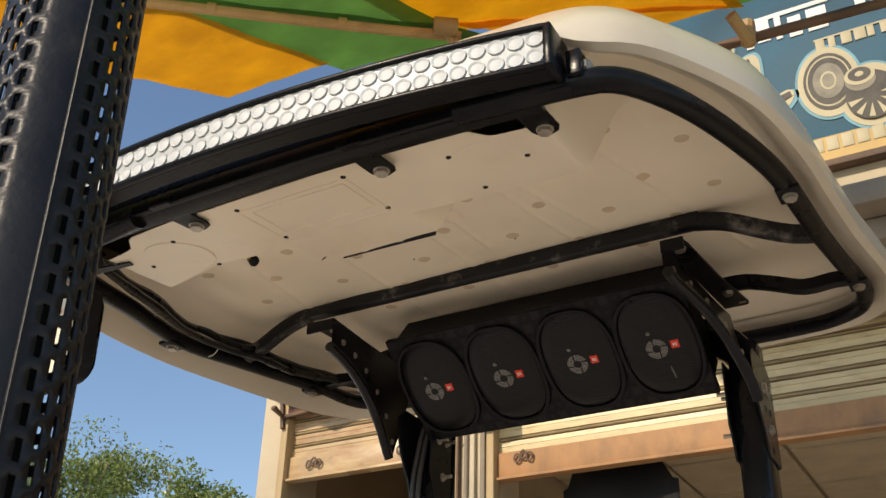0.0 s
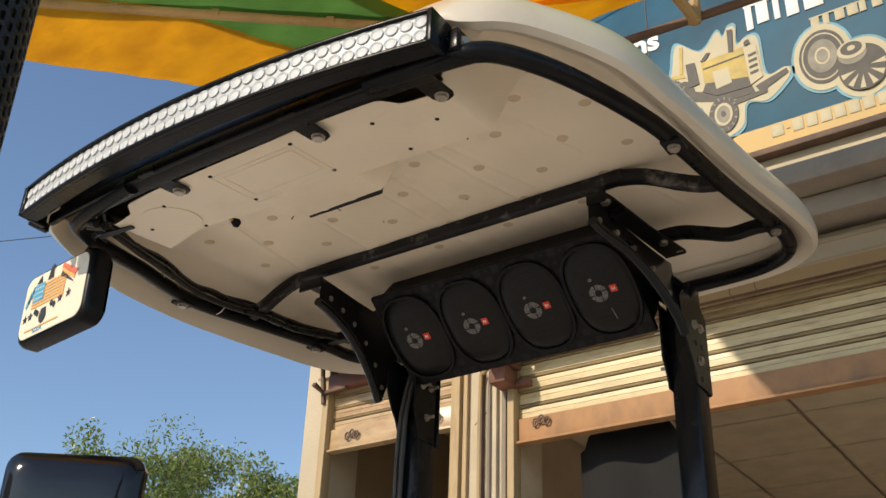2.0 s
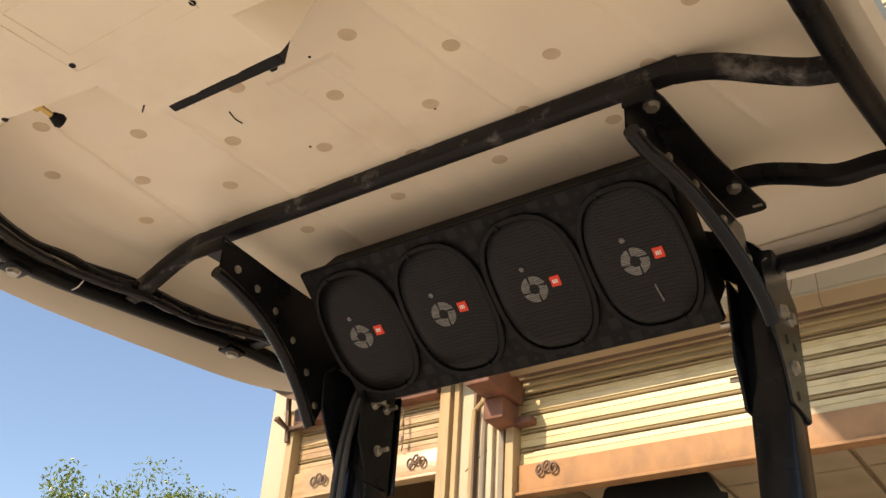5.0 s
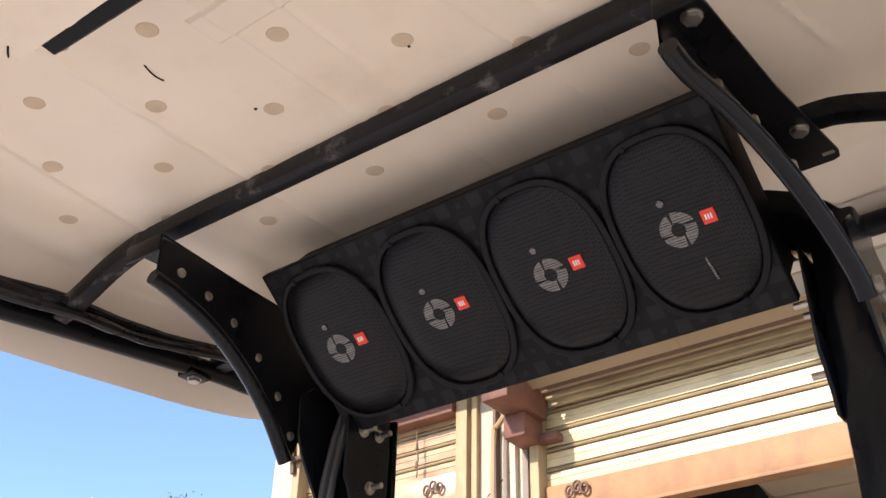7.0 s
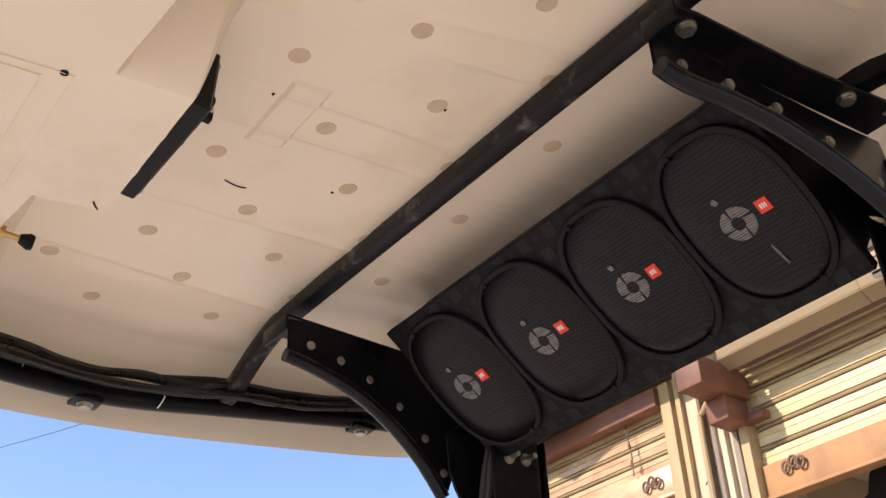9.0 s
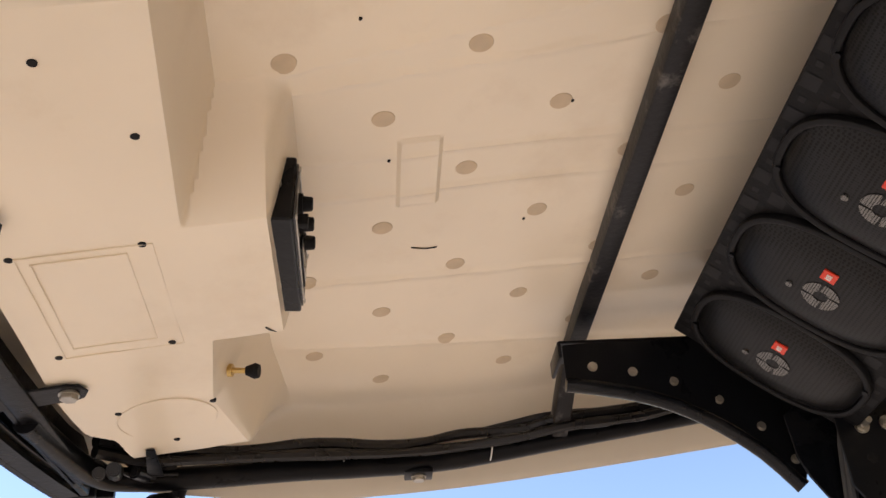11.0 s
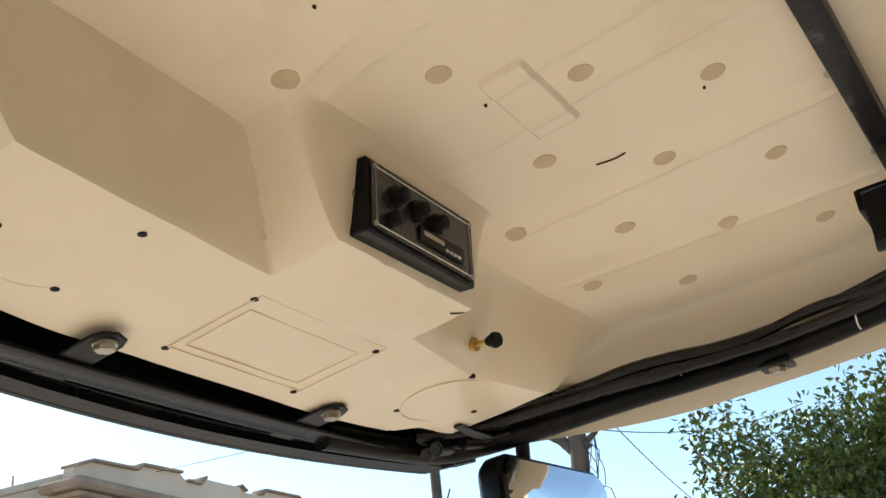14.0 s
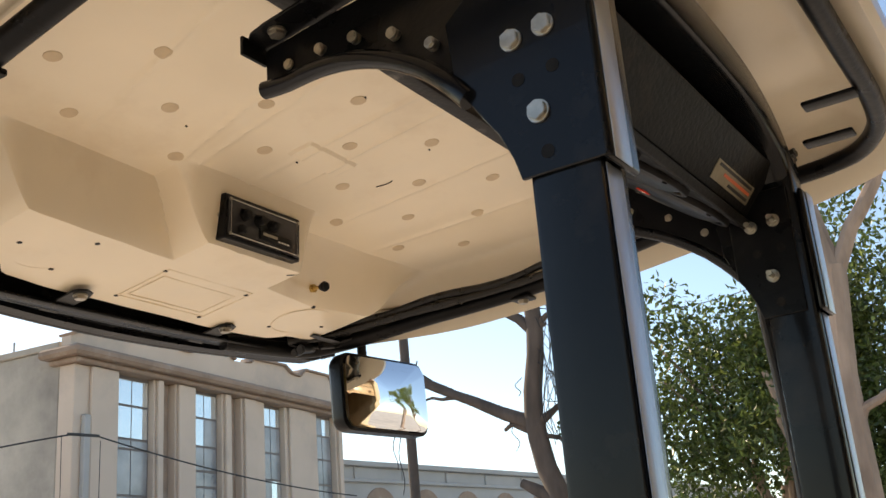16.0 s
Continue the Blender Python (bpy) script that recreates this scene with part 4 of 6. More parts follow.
# ---- mirrors ----
def rounded(w, h, r, n=6):
    out = []
    for cx, cy, a0 in ((w - r, h - r, 0), (-w + r, h - r, 90), (-w + r, -h + r, 180), (w - r, -h + r, 270)):
        for k in range(n):
            a = radians(a0 + 90 * k / (n - 1))
            out.append((cx + r * math.cos(a), cy + r * math.sin(a)))
    return out


def build_mirror(name, label, c, look_to, w, h, printed, stalk):
    """A mirror whose glass faces look_to."""
    mi = thing(name, label, "mirror")
    n = Vector(look_to).normalized()
    right = Vector((0, 0, 1)).cross(n).normalized()
    m = axes(c, right, n.cross(right))
    bm = bmesh.new()
    rows = []
    shell = ((0.006, 0.004), (0.0, 0.0), (0.0, -0.03), (0.004, -0.040), (0.010, -0.0445), (0.03, -0.0455)) if printed else ((0.006, 0.004), (0.0, 0.0), (0.0, -0.018), (0.01, -0.032), (0.03, -0.040), (0.06, -0.043))
    for inset, zz in shell:
        rows.append([bm.verts.new(m @ Vector((x, y, zz))) for x, y in rounded(w - inset, h - inset, 0.03)])
    for a, b in zip(rows, rows[1:]):
        for i in range(len(a)):
            bm.faces.new((a[i], a[(i + 1) % len(a)], b[(i + 1) % len(b)], b[i]))
    bm.faces.new(rows[-1])
    bmesh.ops.recalc_face_normals(bm, faces=bm.faces[:])
    part("housing", bm, BLACK if printed else GLOSS_BLACK, mi)
    # domed glass
    dome = 0.011 if printed else 0.004
    bm = bmesh.new()
    rows = []
    for f in (1.0, 0.92, 0.8, 0.66, 0.5, 0.34, 0.18, 0.06):
        rows.append([bm.verts.new(m @ Vector((x * f, y * f, 0.002 + dome * (2 - (x * f / w) ** 2 - (y * f / h) ** 2)))) for x, y in rounded(w - 0.008, h - 0.008, 0.026)])
    for p, q in zip(rows, rows[1:]):
        for i in range(len(p)):
            bm.faces.new((p[i], p[(i + 1) % len(p)], q[(i + 1) % len(q)], q[i]))
    bm.faces.new(rows[-1])
    bmesh.ops.recalc_face_normals(bm, faces=bm.faces[:])
    part("glass", bm, MIRROR, mi, "clear domed mirror glass")
    if printed:
        back = part("printed_back", plate(rounded(w - 0.014, h - 0.012, 0.028), 0.004, m @ Matrix.Translation((0, 0, -0.0465)), 0.001), STICKER, mi, "cream back with a printed emblem")
        b = m @ Matrix.Translation((0, 0, -0.0475)) @ Matrix.Rotation(math.pi, 4, "Y")
        def ink(nm, pts, mt):
            part(nm, plate(pts, 0.0008, b, 0.0), mt, back)
        # the emblem as plain shapes: a striped field, wings, stars and a tail
        for k in range(7):
            q = 0.047 - 0.0083 * k
            ink("stripe", [(-0.09, q - 0.0046), (0.046, q - 0.0046), (0.046, q), (-0.09, q)], INK_ORANGE)
        part("blue_field", plate([(-0.086, 0.006), (-0.043, 0.006), (-0.043, 0.050), (-0.086, 0.050)], 0.0008, b @ Matrix.Translation((0, 0, 0.0006)), 0.0), INK_BLUE, back)
        for k in range(4):
            for e in range(3):
                part("white_spot", plate([(-0.082 + 0.010 * k, 0.012 + 0.013 * e), (-0.078 + 0.010 * k, 0.012 + 0.013 * e), (-0.078 + 0.010 * k, 0.016 + 0.013 * e), (-0.082 + 0.010 * k, 0.016 + 0.013 * e)], 0.0008, b @ Matrix.Translation((0, 0, 0.0012)), 0.0), STICKER, back)
        for k in range(4):
            ink("wing_feather", [(-0.118 + 0.008 * k, 0.004 + 0.010 * k), (-0.112 + 0.008 * k, 0.0 + 0.010 * k), (-0.098 + 0.004 * k, 0.030 + 0.006 * k), (-0.104 + 0.004 * k, 0.034 + 0.006 * k)], INK_BLUE if k % 2 == 0 else INK_BLACK)
        ink("wing_shade", [(-0.082, 0.054), (-0.060, 0.054), (-0.066, 0.072)], INK_BLACK)
        for k in range(3):
            ink("wing_bar", [(0.020, 0.066 - 0.010 * k), (0.082, 0.030 - 0.009 * k), (0.094 - 0.01 * k, 0.040 - 0.010 * k), (0.026, 0.076 - 0.010 * k)], INK_RED if k == 0 else (INK_ORANGE if k == 1 else INK_BLACK))
        ink("head_shape", [(-0.036, 0.052), (-0.012, 0.052), (-0.016, 0.072), (-0.008, 0.080), (-0.018, 0.088), (-0.028, 0.080)], INK_BLACK)
        ink("tail_shape", [(-0.040, -0.018), (-0.022, -0.018), (-0.016, -0.040), (-0.022, -0.052), (-0.031, -0.056), (-0.040, -0.052), (-0.046, -0.040)], INK_BLACK)
        for sx, sy in ((-0.066, -0.020), (-0.056, -0.026), (0.0, -0.016), (0.012, -0.022)):
            ink("claw_shape", [(sx - 0.007, sy), (sx, sy + 0.009), (sx + 0.007, sy + 0.002), (sx + 0.001, sy - 0.009)], INK_BLACK)
        for sx, sy in ((-0.108, -0.028), (-0.086, -0.026), (0.035, -0.014), (0.068, -0.010)):
            pts = [((0.011 if k % 2 == 0 else 0.0045) * math.sin(math.pi * k / 5) + sx, (0.011 if k % 2 == 0 else 0.0045) * math.cos(math.pi * k / 5) + sy) for k in range(10)]
            ink("star", pts, INK_BLACK)
        ink("yellow_line", [(-0.10, -0.0625), (0.04, -0.0615), (0.04, -0.0585), (-0.10, -0.0595)], INK_ORANGE)
        cu = bpy.data.curves.new("lettering", "FONT")
        cu.body, cu.size, cu.align_x = "U.S.A.", 0.017, "CENTER"
        cu.extrude = 0.0004
        cu.materials.append(INK_BLUE)
        tx = new("lettering", cu)
        tx.matrix_world = b @ Matrix.Translation((-0.042, -0.072, 0.0008))
        tx.parent = back
    pts = smooth_path(stalk, 0.02)
    part("stalk", sweep(pts, ring(0.011, 12)), BLACK_ROUGH, mi)
    part("ball_joint", cyl(Vector(stalk[-1]) + Vector((0, 0, -0.02)), Vector(stalk[-1]) + Vector((0, 0, 0.02)), 0.021, seg=16, bevel=0.004), BLACK_ROUGH, mi)
    return mi


build_mirror("canopy_mirror", "rear view mirror with printed cream back on the canopy corner", (-0.660, -0.855, 2.293), (0.12, 0.99, 0.04), 0.143, 0.090, True, [(-0.59, -0.865, 2.425), (-0.605, -0.875, 2.40), (-0.615, -0.882, 2.36)])
build_mirror("side_mirror", "black side mirror on a stalk beside the bonnet", (-0.40, -0.93, 1.765), (-0.6, 0.8, 0.05), 0.128, 0.105, False, [(-0.42, -0.90, 0.0), (-0.42, -0.90, 1.2), (-0.40, -0.92, 1.74)])


# ---- exhaust stack with a perforated guard ----
def build_exhaust():
    ex = thing("exhaust_stack", "black exhaust stack in a slotted steel guard", "exhaust")
    r, lean = 0.0385, Vector((-0.035, -0.006, 1.0))
    def axis(z):
        return Vector((0.441, -1.740, 2.0)) + lean * (z - 2.0)
    part("pipe", cyl(axis(0.0), axis(2.5), 0.024, seg=20), BLACK_ROUGH, ex)
    # the guard: a tube with staggered upright slots and a plain lapped seam
    cols, pitch, z0, z1 = 26, 0.0168 / 6, 1.3, 2.16
    nz, nseg = int((z1 - z0) / pitch), cols * 2
    bm = bmesh.new()
    rows = []
    for k in range(nz + 1):
        c = axis(z0 + pitch * k)
        row = []
        for i in range(nseg):
            a = 2 * math.pi * (i // 2 + (0.0 if i % 2 == 0 else 0.42)) / cols
            row.append(bm.verts.new(c + Vector((r * math.cos(a), r * math.sin(a), 0))))
        rows.append(row)
    for k in range(nz):
        for i in range(nseg):
            col = i // 2
            a = (math.degrees(2 * math.pi * col / cols) + 45 + 180) % 360 - 180
            seam = abs(a) < 20
            if i % 2 == 0 and not seam and k < nz - 5 and (k + 3 * (col % 2)) % 6 < 4:
                continue
            bm.faces.new((rows[k][i], rows[k][(i + 1) % nseg], rows[k + 1][(i + 1) % nseg], rows[k + 1][i]))
    g = part("guard", bm, IRON, ex, "slotted black guard tube")
    g.modifiers.new("thick", "SOLIDIFY").thickness = 0.0016
    # the edge of the lapped sheet
    a = radians(-25)
    off = Vector((math.cos(a), math.sin(a), 0)) * (r + 0.0008)
    part("seam", sweep([axis(z0) + off, axis(z1 - 0.01) + off], rect_profile(0.0022, 0.0022, 0.0005), up=(0, 1, 0)), IRON, ex)
    # neck where the guard closes on to the pipe
    bm = bmesh.new()
    prev = None
    for q, z in ((r, z1), (r * 0.98, z1 + 0.006), (r * 0.86, z1 + 0.014), (r * 0.80, z1 + 0.05), (0.0245, z1 + 0.055)):
        c = axis(z)
        row = [bm.verts.new(c + Vector((q * math.cos(t), q * math.sin(t), 0))) for t in np.linspace(0, 2 * math.pi, 33)[:-1]]
        if prev:
            for i in range(32):
                bm.faces.new((prev[i], prev[(i + 1) % 32], row[(i + 1) % 32], row[i]))
        prev = row
    part("neck", bm, IRON, ex)
    part("lower_pipe", cyl(axis(0.0), axis(z0), r * 0.95, seg=24), IRON, ex)
    c = axis(z1 - 0.012)
    way = Vector((0.57, 0.82, 0)).normalized()
    bolt("bolt", c + way * r, way, ex, 0.004)

build_exhaust()


# ---- the shop behind ----
WY = 2.0


def build_shop():
    # wall with its openings: piers, lintel and upper wall
    wall = tagged(new("wall_shop"), "cream plastered shop front with two shutter openings", "wall", kind="structure")
    def w(name, *a, mt=PLASTER, bev=0.006, lab=""):
        return part(name, box(*a, bev), mt, wall, lab)
    w("left_pier", -2.62, -2.46, WY, WY + 0.3, 0, 4.9)
    w("middle_pier", -1.545, -1.275, WY - 0.02, WY + 0.3, 0, 3.5)
    w("lintel", -2.46, 6.0, WY + 0.06, WY + 0.32, 3.42, 4.9)
    w("upper_band", -2.46, 6.0, WY - 0.03, WY + 0.058, 3.74, 4.16)
    w("right_pier", 5.6, 6.0, WY, WY + 0.3, 0, 3.42)
    # worn concrete ledge
    bm = box(-1.9, 6.0, WY - 0.42, WY - 0.032, 3.62, 3.72, 0.012)
    part("ledge", bm, CONCRETE, wall, "rough stained concrete ledge")
    part("ledge_soffit", box(-2.46, 6.0, WY - 0.30, WY + 0.058, 3.52, 3.616, 0.01), CONCRETE, wall)
    # frames of the openings
    for x0, x1, mt in ((-2.455, -2.415, JAMB), (-1.60, -1.548, JAMB), (-1.272, -1.235, JAMB), (-1.43, -1.415, RUST_STEEL)):
        part("jamb", box(x0, x1, WY - 0.05, WY + 0.02, 0, 3.46, 0.004), mt, wall)
    part("pier_strip", box(-1.53, -1.505, WY - 0.045, WY - 0.021, 0, 3.46, 0.004), JAMB, wall)
    part("pier_strip", box(-1.36, -1.335, WY - 0.045, WY - 0.021, 0, 3.46, 0.004), PLASTER, wall)
    part("pier_strip", box(-1.31, -1.285, WY - 0.04, WY - 0.021, 0, 3.46, 0.004), CONCRETE, wall)
    # crack in the pier's plaster
    random.seed(5)
    pts = [(-1.475 + 0.03 * k + random.uniform(-0.008, 0.008), WY - 0.0215, 3.02 + 0.022 * k + random.uniform(-0.006, 0.006)) for k in range(5)]
    part("crack", sweep(pts + [(-1.37, WY - 0.0215, 3.19), (-1.378, WY - 0.0215, 3.26)], ring(0.0022, 5), up=(0, 1, 0)), RUST_STEEL, wall)
    # crooked iron bracket in the corner
    part("bracket", join(sweep([(-2.45, WY - 0.14, 3.39), (-2.44, WY - 0.06, 3.36), (-2.28, WY - 0.06, 3.37)], rect_profile(0.03, 0.02, 0.003)), sweep([(-2.47, WY - 0.06, 3.55), (-2.44, WY - 0.06, 3.3)], rect_profile(0.02, 0.02, 0.003))), RUST_STEEL, wall)
    part("coil_bracket", join(box(-1.31, -1.20, WY - 0.30, WY - 0.03, 3.25, 3.36, 0.008), box(-1.31, -1.22, WY - 0.16, WY - 0.03, 3.16, 3.25, 0.006)), BRACKET, wall)
    part("header", box(-2.41, -1.605, WY - 0.07, WY - 0.005, 3.375, 3.455, 0.006), BRACKET, wall, "dark brown header rail")
    for k, dx in enumerate((0.0, 0.055)):
        pts = smooth_path([(-1.30 - 0.5 * dx, WY - 0.06, 3.34), (-1.35 - dx, WY - 0.055, 3.27), (-1.375 - dx, WY - 0.045, 3.15), (-1.375 - dx, WY - 0.045, 2.2), (-1.375 - dx, WY - 0.045, 0.2)], 0.06)
        part("conduit", sweep(pts, ring(0.011, 8), up=(0, 1, 0)), JAMB if k else CONCRETE, wall, "painted conduit on the pier")
    part("stop_block", box(-1.235, -1.15, WY - 0.06, WY - 0.012, 3.165, 3.195, 0.004), BRACKET, wall)
    # rusty sheet hood over the narrow shutter's corner
    part("hood_sheet", plate([(-2.60, 3.60), (-2.37, 3.46), (-2.21, 3.385), (-2.155, 3.40), (-1.95, 3.46), (-1.95, 3.60)], 0.006, axes((0, WY - 0.19, 0), (1, 0, 0), (0, 0, 1)), 0.0), RUST_STEEL, wall, "bent rusty hood sheet")


build_shop()


def build_shutter(name, label, x0, x1, z0, z1, mt, pitch, lean=0.0):
    sh = tagged(new(name), label, "shutter", "shop shutters")
    n = int((z1 - z0 - 0.13) / pitch) + 1
    # flat web, thin rib, then a beaded lock
    prof = [(0.002, 0), (0.010, 0.0015), (0.0112, pitch * 0.36), (0.0085, pitch * 0.38), (0.0085, pitch * 0.40), (0.0112, pitch * 0.42), (0.010, pitch * 0.70), (0.002, pitch * 0.715), (0.002, pitch * 0.76), (0.013, pitch * 0.785), (0.0155, pitch * 0.85), (0.013, pitch * 0.925), (0.002, pitch * 0.95), (0.002, pitch)]
    for k in range(n):
        z = z0 + 0.13 + k * pitch
        pts = [(y, zz) for y, zz in prof] + [(-0.004, pitch), (-0.004, 0)]
        bm = bmesh.new()
        a = [bm.verts.new((x0, WY + 0.02 - y, z + zz)) for y, zz in pts]
        b = [bm.verts.new((x1, WY + 0.02 - y, z + zz)) for y, zz in pts]
        for i in range(len(pts)):
            f = bm.faces.new((a[i], a[(i + 1) % len(a)], b[(i + 1) % len(b)], b[i]))
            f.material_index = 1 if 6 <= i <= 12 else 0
        bm.faces.new(a)
        bm.faces.new(b[::-1])
        bmesh.ops.recalc_face_normals(bm, faces=bm.faces[:])
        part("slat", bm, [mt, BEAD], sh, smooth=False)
    part("bottom_rail", join(box(x0, x1, WY - 0.012, WY + 0.03, z0, z0 + 0.128, 0.004), box(x0, x1, WY - 0.03, WY - 0.012, z0, z0 + 0.012, 0.002)), PRIMER if x1 > 0 else SHUTTER_OLD, sh, "rusty red bottom rail" if x1 > 0 else "worn brown bottom rail")
    return sh


sh_a = build_shutter("roller_shutter", "half-raised rusted cream roller shutter of the narrow shop", -2.415, -1.60, 3.03, 3.46, SHUTTER_OLD, 0.068)
sh_b = build_shutter("roller_shutter", "half-raised cream roller shutter of the wide shop", -1.235, 5.6, 2.885, 3.30, SHUTTER, 0.075)
tagged(sh_a, group="shop shutters")


def build_coil():
    """Bent sheet hood over the rolled shutter, with the drum's last slats showing under it."""
    c = thing("shutter_hood", "faceted cream sheet hood over the rolled wide shutter", "shutter hood")
    prof = [(0.04, 3.508), (-0.13, 3.508), (-0.165, 3.50), (-0.20, 3.46), (-0.20, 3.452), (-0.207, 3.448), (-0.207, 3.440), (-0.20, 3.436), (-0.185, 3.375), (-0.19, 3.370), (-0.186, 3.362), (-0.13, 3.335), (-0.13, 3.342), (-0.175, 3.372), (-0.19, 3.44), (-0.19, 3.455), (-0.16, 3.49), (0.04, 3.498)]
    for x0, x1 in ((-1.20, -0.62), (-0.618, 1.55), (1.552, 5.6)):
        bm = bmesh.new()
        a = [bm.verts.new((x0, WY + y, z)) for y, z in prof]
        b = [bm.verts.new((x1, WY + y, z)) for y, z in prof]
        for k in range(len(prof)):
            bm.faces.new((a[k], a[(k + 1) % len(a)], b[(k + 1) % len(b)], b[k]))
        bmesh.ops.recalc_face_normals(bm, faces=bm.faces[:])
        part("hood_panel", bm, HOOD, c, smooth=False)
    part("drum", cyl((-1.2, WY - 0.04, 3.41), (5.6, WY - 0.04, 3.41), 0.07, seg=24), RUST_STEEL, c)
    for k in range(3):
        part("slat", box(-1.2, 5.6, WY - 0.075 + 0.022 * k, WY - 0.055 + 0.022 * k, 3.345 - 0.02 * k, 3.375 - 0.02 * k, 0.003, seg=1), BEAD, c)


build_coil()


def build_hasps():
    for x, z in ((-2.25, 3.10), (-1.72, 3.10), (-1.10, 2.975)):
        h = thing("hasp", "rusty lock hasp on the shutter's bottom rail", "hasp", "shutter hasps")
        for k, dx in enumerate((-0.03, 0.0, 0.03)):
            c = Vector((x + dx, WY - 0.022, z + 0.012 * (k % 2)))
            pts = [c + Vector((0.014 * math.cos(a), -0.003, 0.019 * math.sin(a))) for a in np.linspace(0, 2 * math.pi, 15)[:-1]]
            part("loop", sweep(pts, ring(0.005, 6), True, up=(0, 1, 0)), RUST_STEEL, h)


build_hasps()


def build_cord():
    cd = sh_a
    x = -1.80
    part("cord", sweep([(x + 0.006 * math.sin(20 * z), WY - 0.03, z) for z in np.linspace(3.16, 3.46, 14)], ring(0.003, 5), up=(0, 1, 0)), RUST_STEEL, cd)
    for z in (3.20, 3.275):
        part("weight", cyl((x, WY - 0.03, z), (x, WY - 0.03, z + 0.026), 0.007, 0.004, seg=8), RUST_STEEL, cd)
    # broken ends of wire under the hood
    for k, x in enumerate((-0.06, 0.02)):
        pts = [(x, WY - 0.22, 3.50), (x + 0.02, WY - 0.24, 3.40), (x - 0.01 + 0.03 * k, WY - 0.23, 3.30), (x + 0.03, WY - 0.22, 3.24 + 0.03 * k)]
        part("loose_wire", sweep(smooth_path(pts, 0.02), ring(0.0016, 5), up=(0, 1, 0)), RUST_STEEL, sh_b)


build_cord()


def build_interior():
    room = tagged(new("wall_interior"), "dim brown interior of the shops", "wall", kind="structure")
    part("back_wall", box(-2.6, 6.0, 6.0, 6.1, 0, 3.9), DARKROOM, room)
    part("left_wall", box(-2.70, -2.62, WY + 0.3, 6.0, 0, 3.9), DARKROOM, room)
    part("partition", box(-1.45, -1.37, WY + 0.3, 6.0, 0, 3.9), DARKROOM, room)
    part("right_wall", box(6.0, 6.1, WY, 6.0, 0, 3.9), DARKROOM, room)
    ce = tagged(new("ceiling"), "suspended tile ceiling of the wide shop", "ceiling", kind="structure")
    bm = bmesh.new()
    for i in range(12):
        for j in range(6):
            x, y = -1.35 + 0.6 * i, WY + 0.34 + 0.6 * j
            bm = join(bm, box(x + 0.012, x + 0.588, y + 0.012, y + 0.588, 3.16, 3.18, 0.004, seg=1))
    part("tiles", bm, TILE, ce)
    bm = box(-1.37, 6.0, WY + 0.3, 6.0, 3.185, 3.21)
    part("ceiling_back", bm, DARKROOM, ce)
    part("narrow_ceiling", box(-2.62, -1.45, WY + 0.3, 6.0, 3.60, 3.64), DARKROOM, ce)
    roof = tagged(new("roof"), "flat concrete shop roof", "roof", kind="structure")
    part("slab", box(-2.62, 6.0, WY + 0.32, 6.1, 3.9, 4.05), CONCRETE, roof)
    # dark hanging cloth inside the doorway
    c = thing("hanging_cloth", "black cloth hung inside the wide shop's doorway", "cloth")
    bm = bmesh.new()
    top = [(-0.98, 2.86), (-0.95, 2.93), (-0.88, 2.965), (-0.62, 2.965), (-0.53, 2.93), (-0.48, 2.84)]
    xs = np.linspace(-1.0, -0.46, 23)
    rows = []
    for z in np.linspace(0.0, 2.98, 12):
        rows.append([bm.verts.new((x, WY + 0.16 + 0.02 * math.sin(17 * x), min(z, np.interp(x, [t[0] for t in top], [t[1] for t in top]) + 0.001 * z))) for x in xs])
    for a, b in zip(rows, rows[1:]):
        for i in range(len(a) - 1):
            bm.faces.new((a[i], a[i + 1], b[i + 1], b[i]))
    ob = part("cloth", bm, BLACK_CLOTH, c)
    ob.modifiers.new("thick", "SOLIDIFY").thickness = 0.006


build_interior()


# ---- sign board over the shop ----
def text(body, size, at, parent, mt, name="lettering", tilt=0.0, bold=0.0, shear=0.0):
    cu = bpy.data.curves.new(name, "FONT")
    cu.body, cu.size, cu.extrude, cu.offset, cu.shear = body, size, 0.001, bold, shear
    cu.materials.append(mt)
    ob = new(name, cu)
    ob.matrix_world = Matrix.Translation(at) @ Matrix.Rotation(math.pi / 2, 4, "X") @ Matrix.Rotation(radians(tilt), 4, "Z")
    ob.parent = parent
    return ob


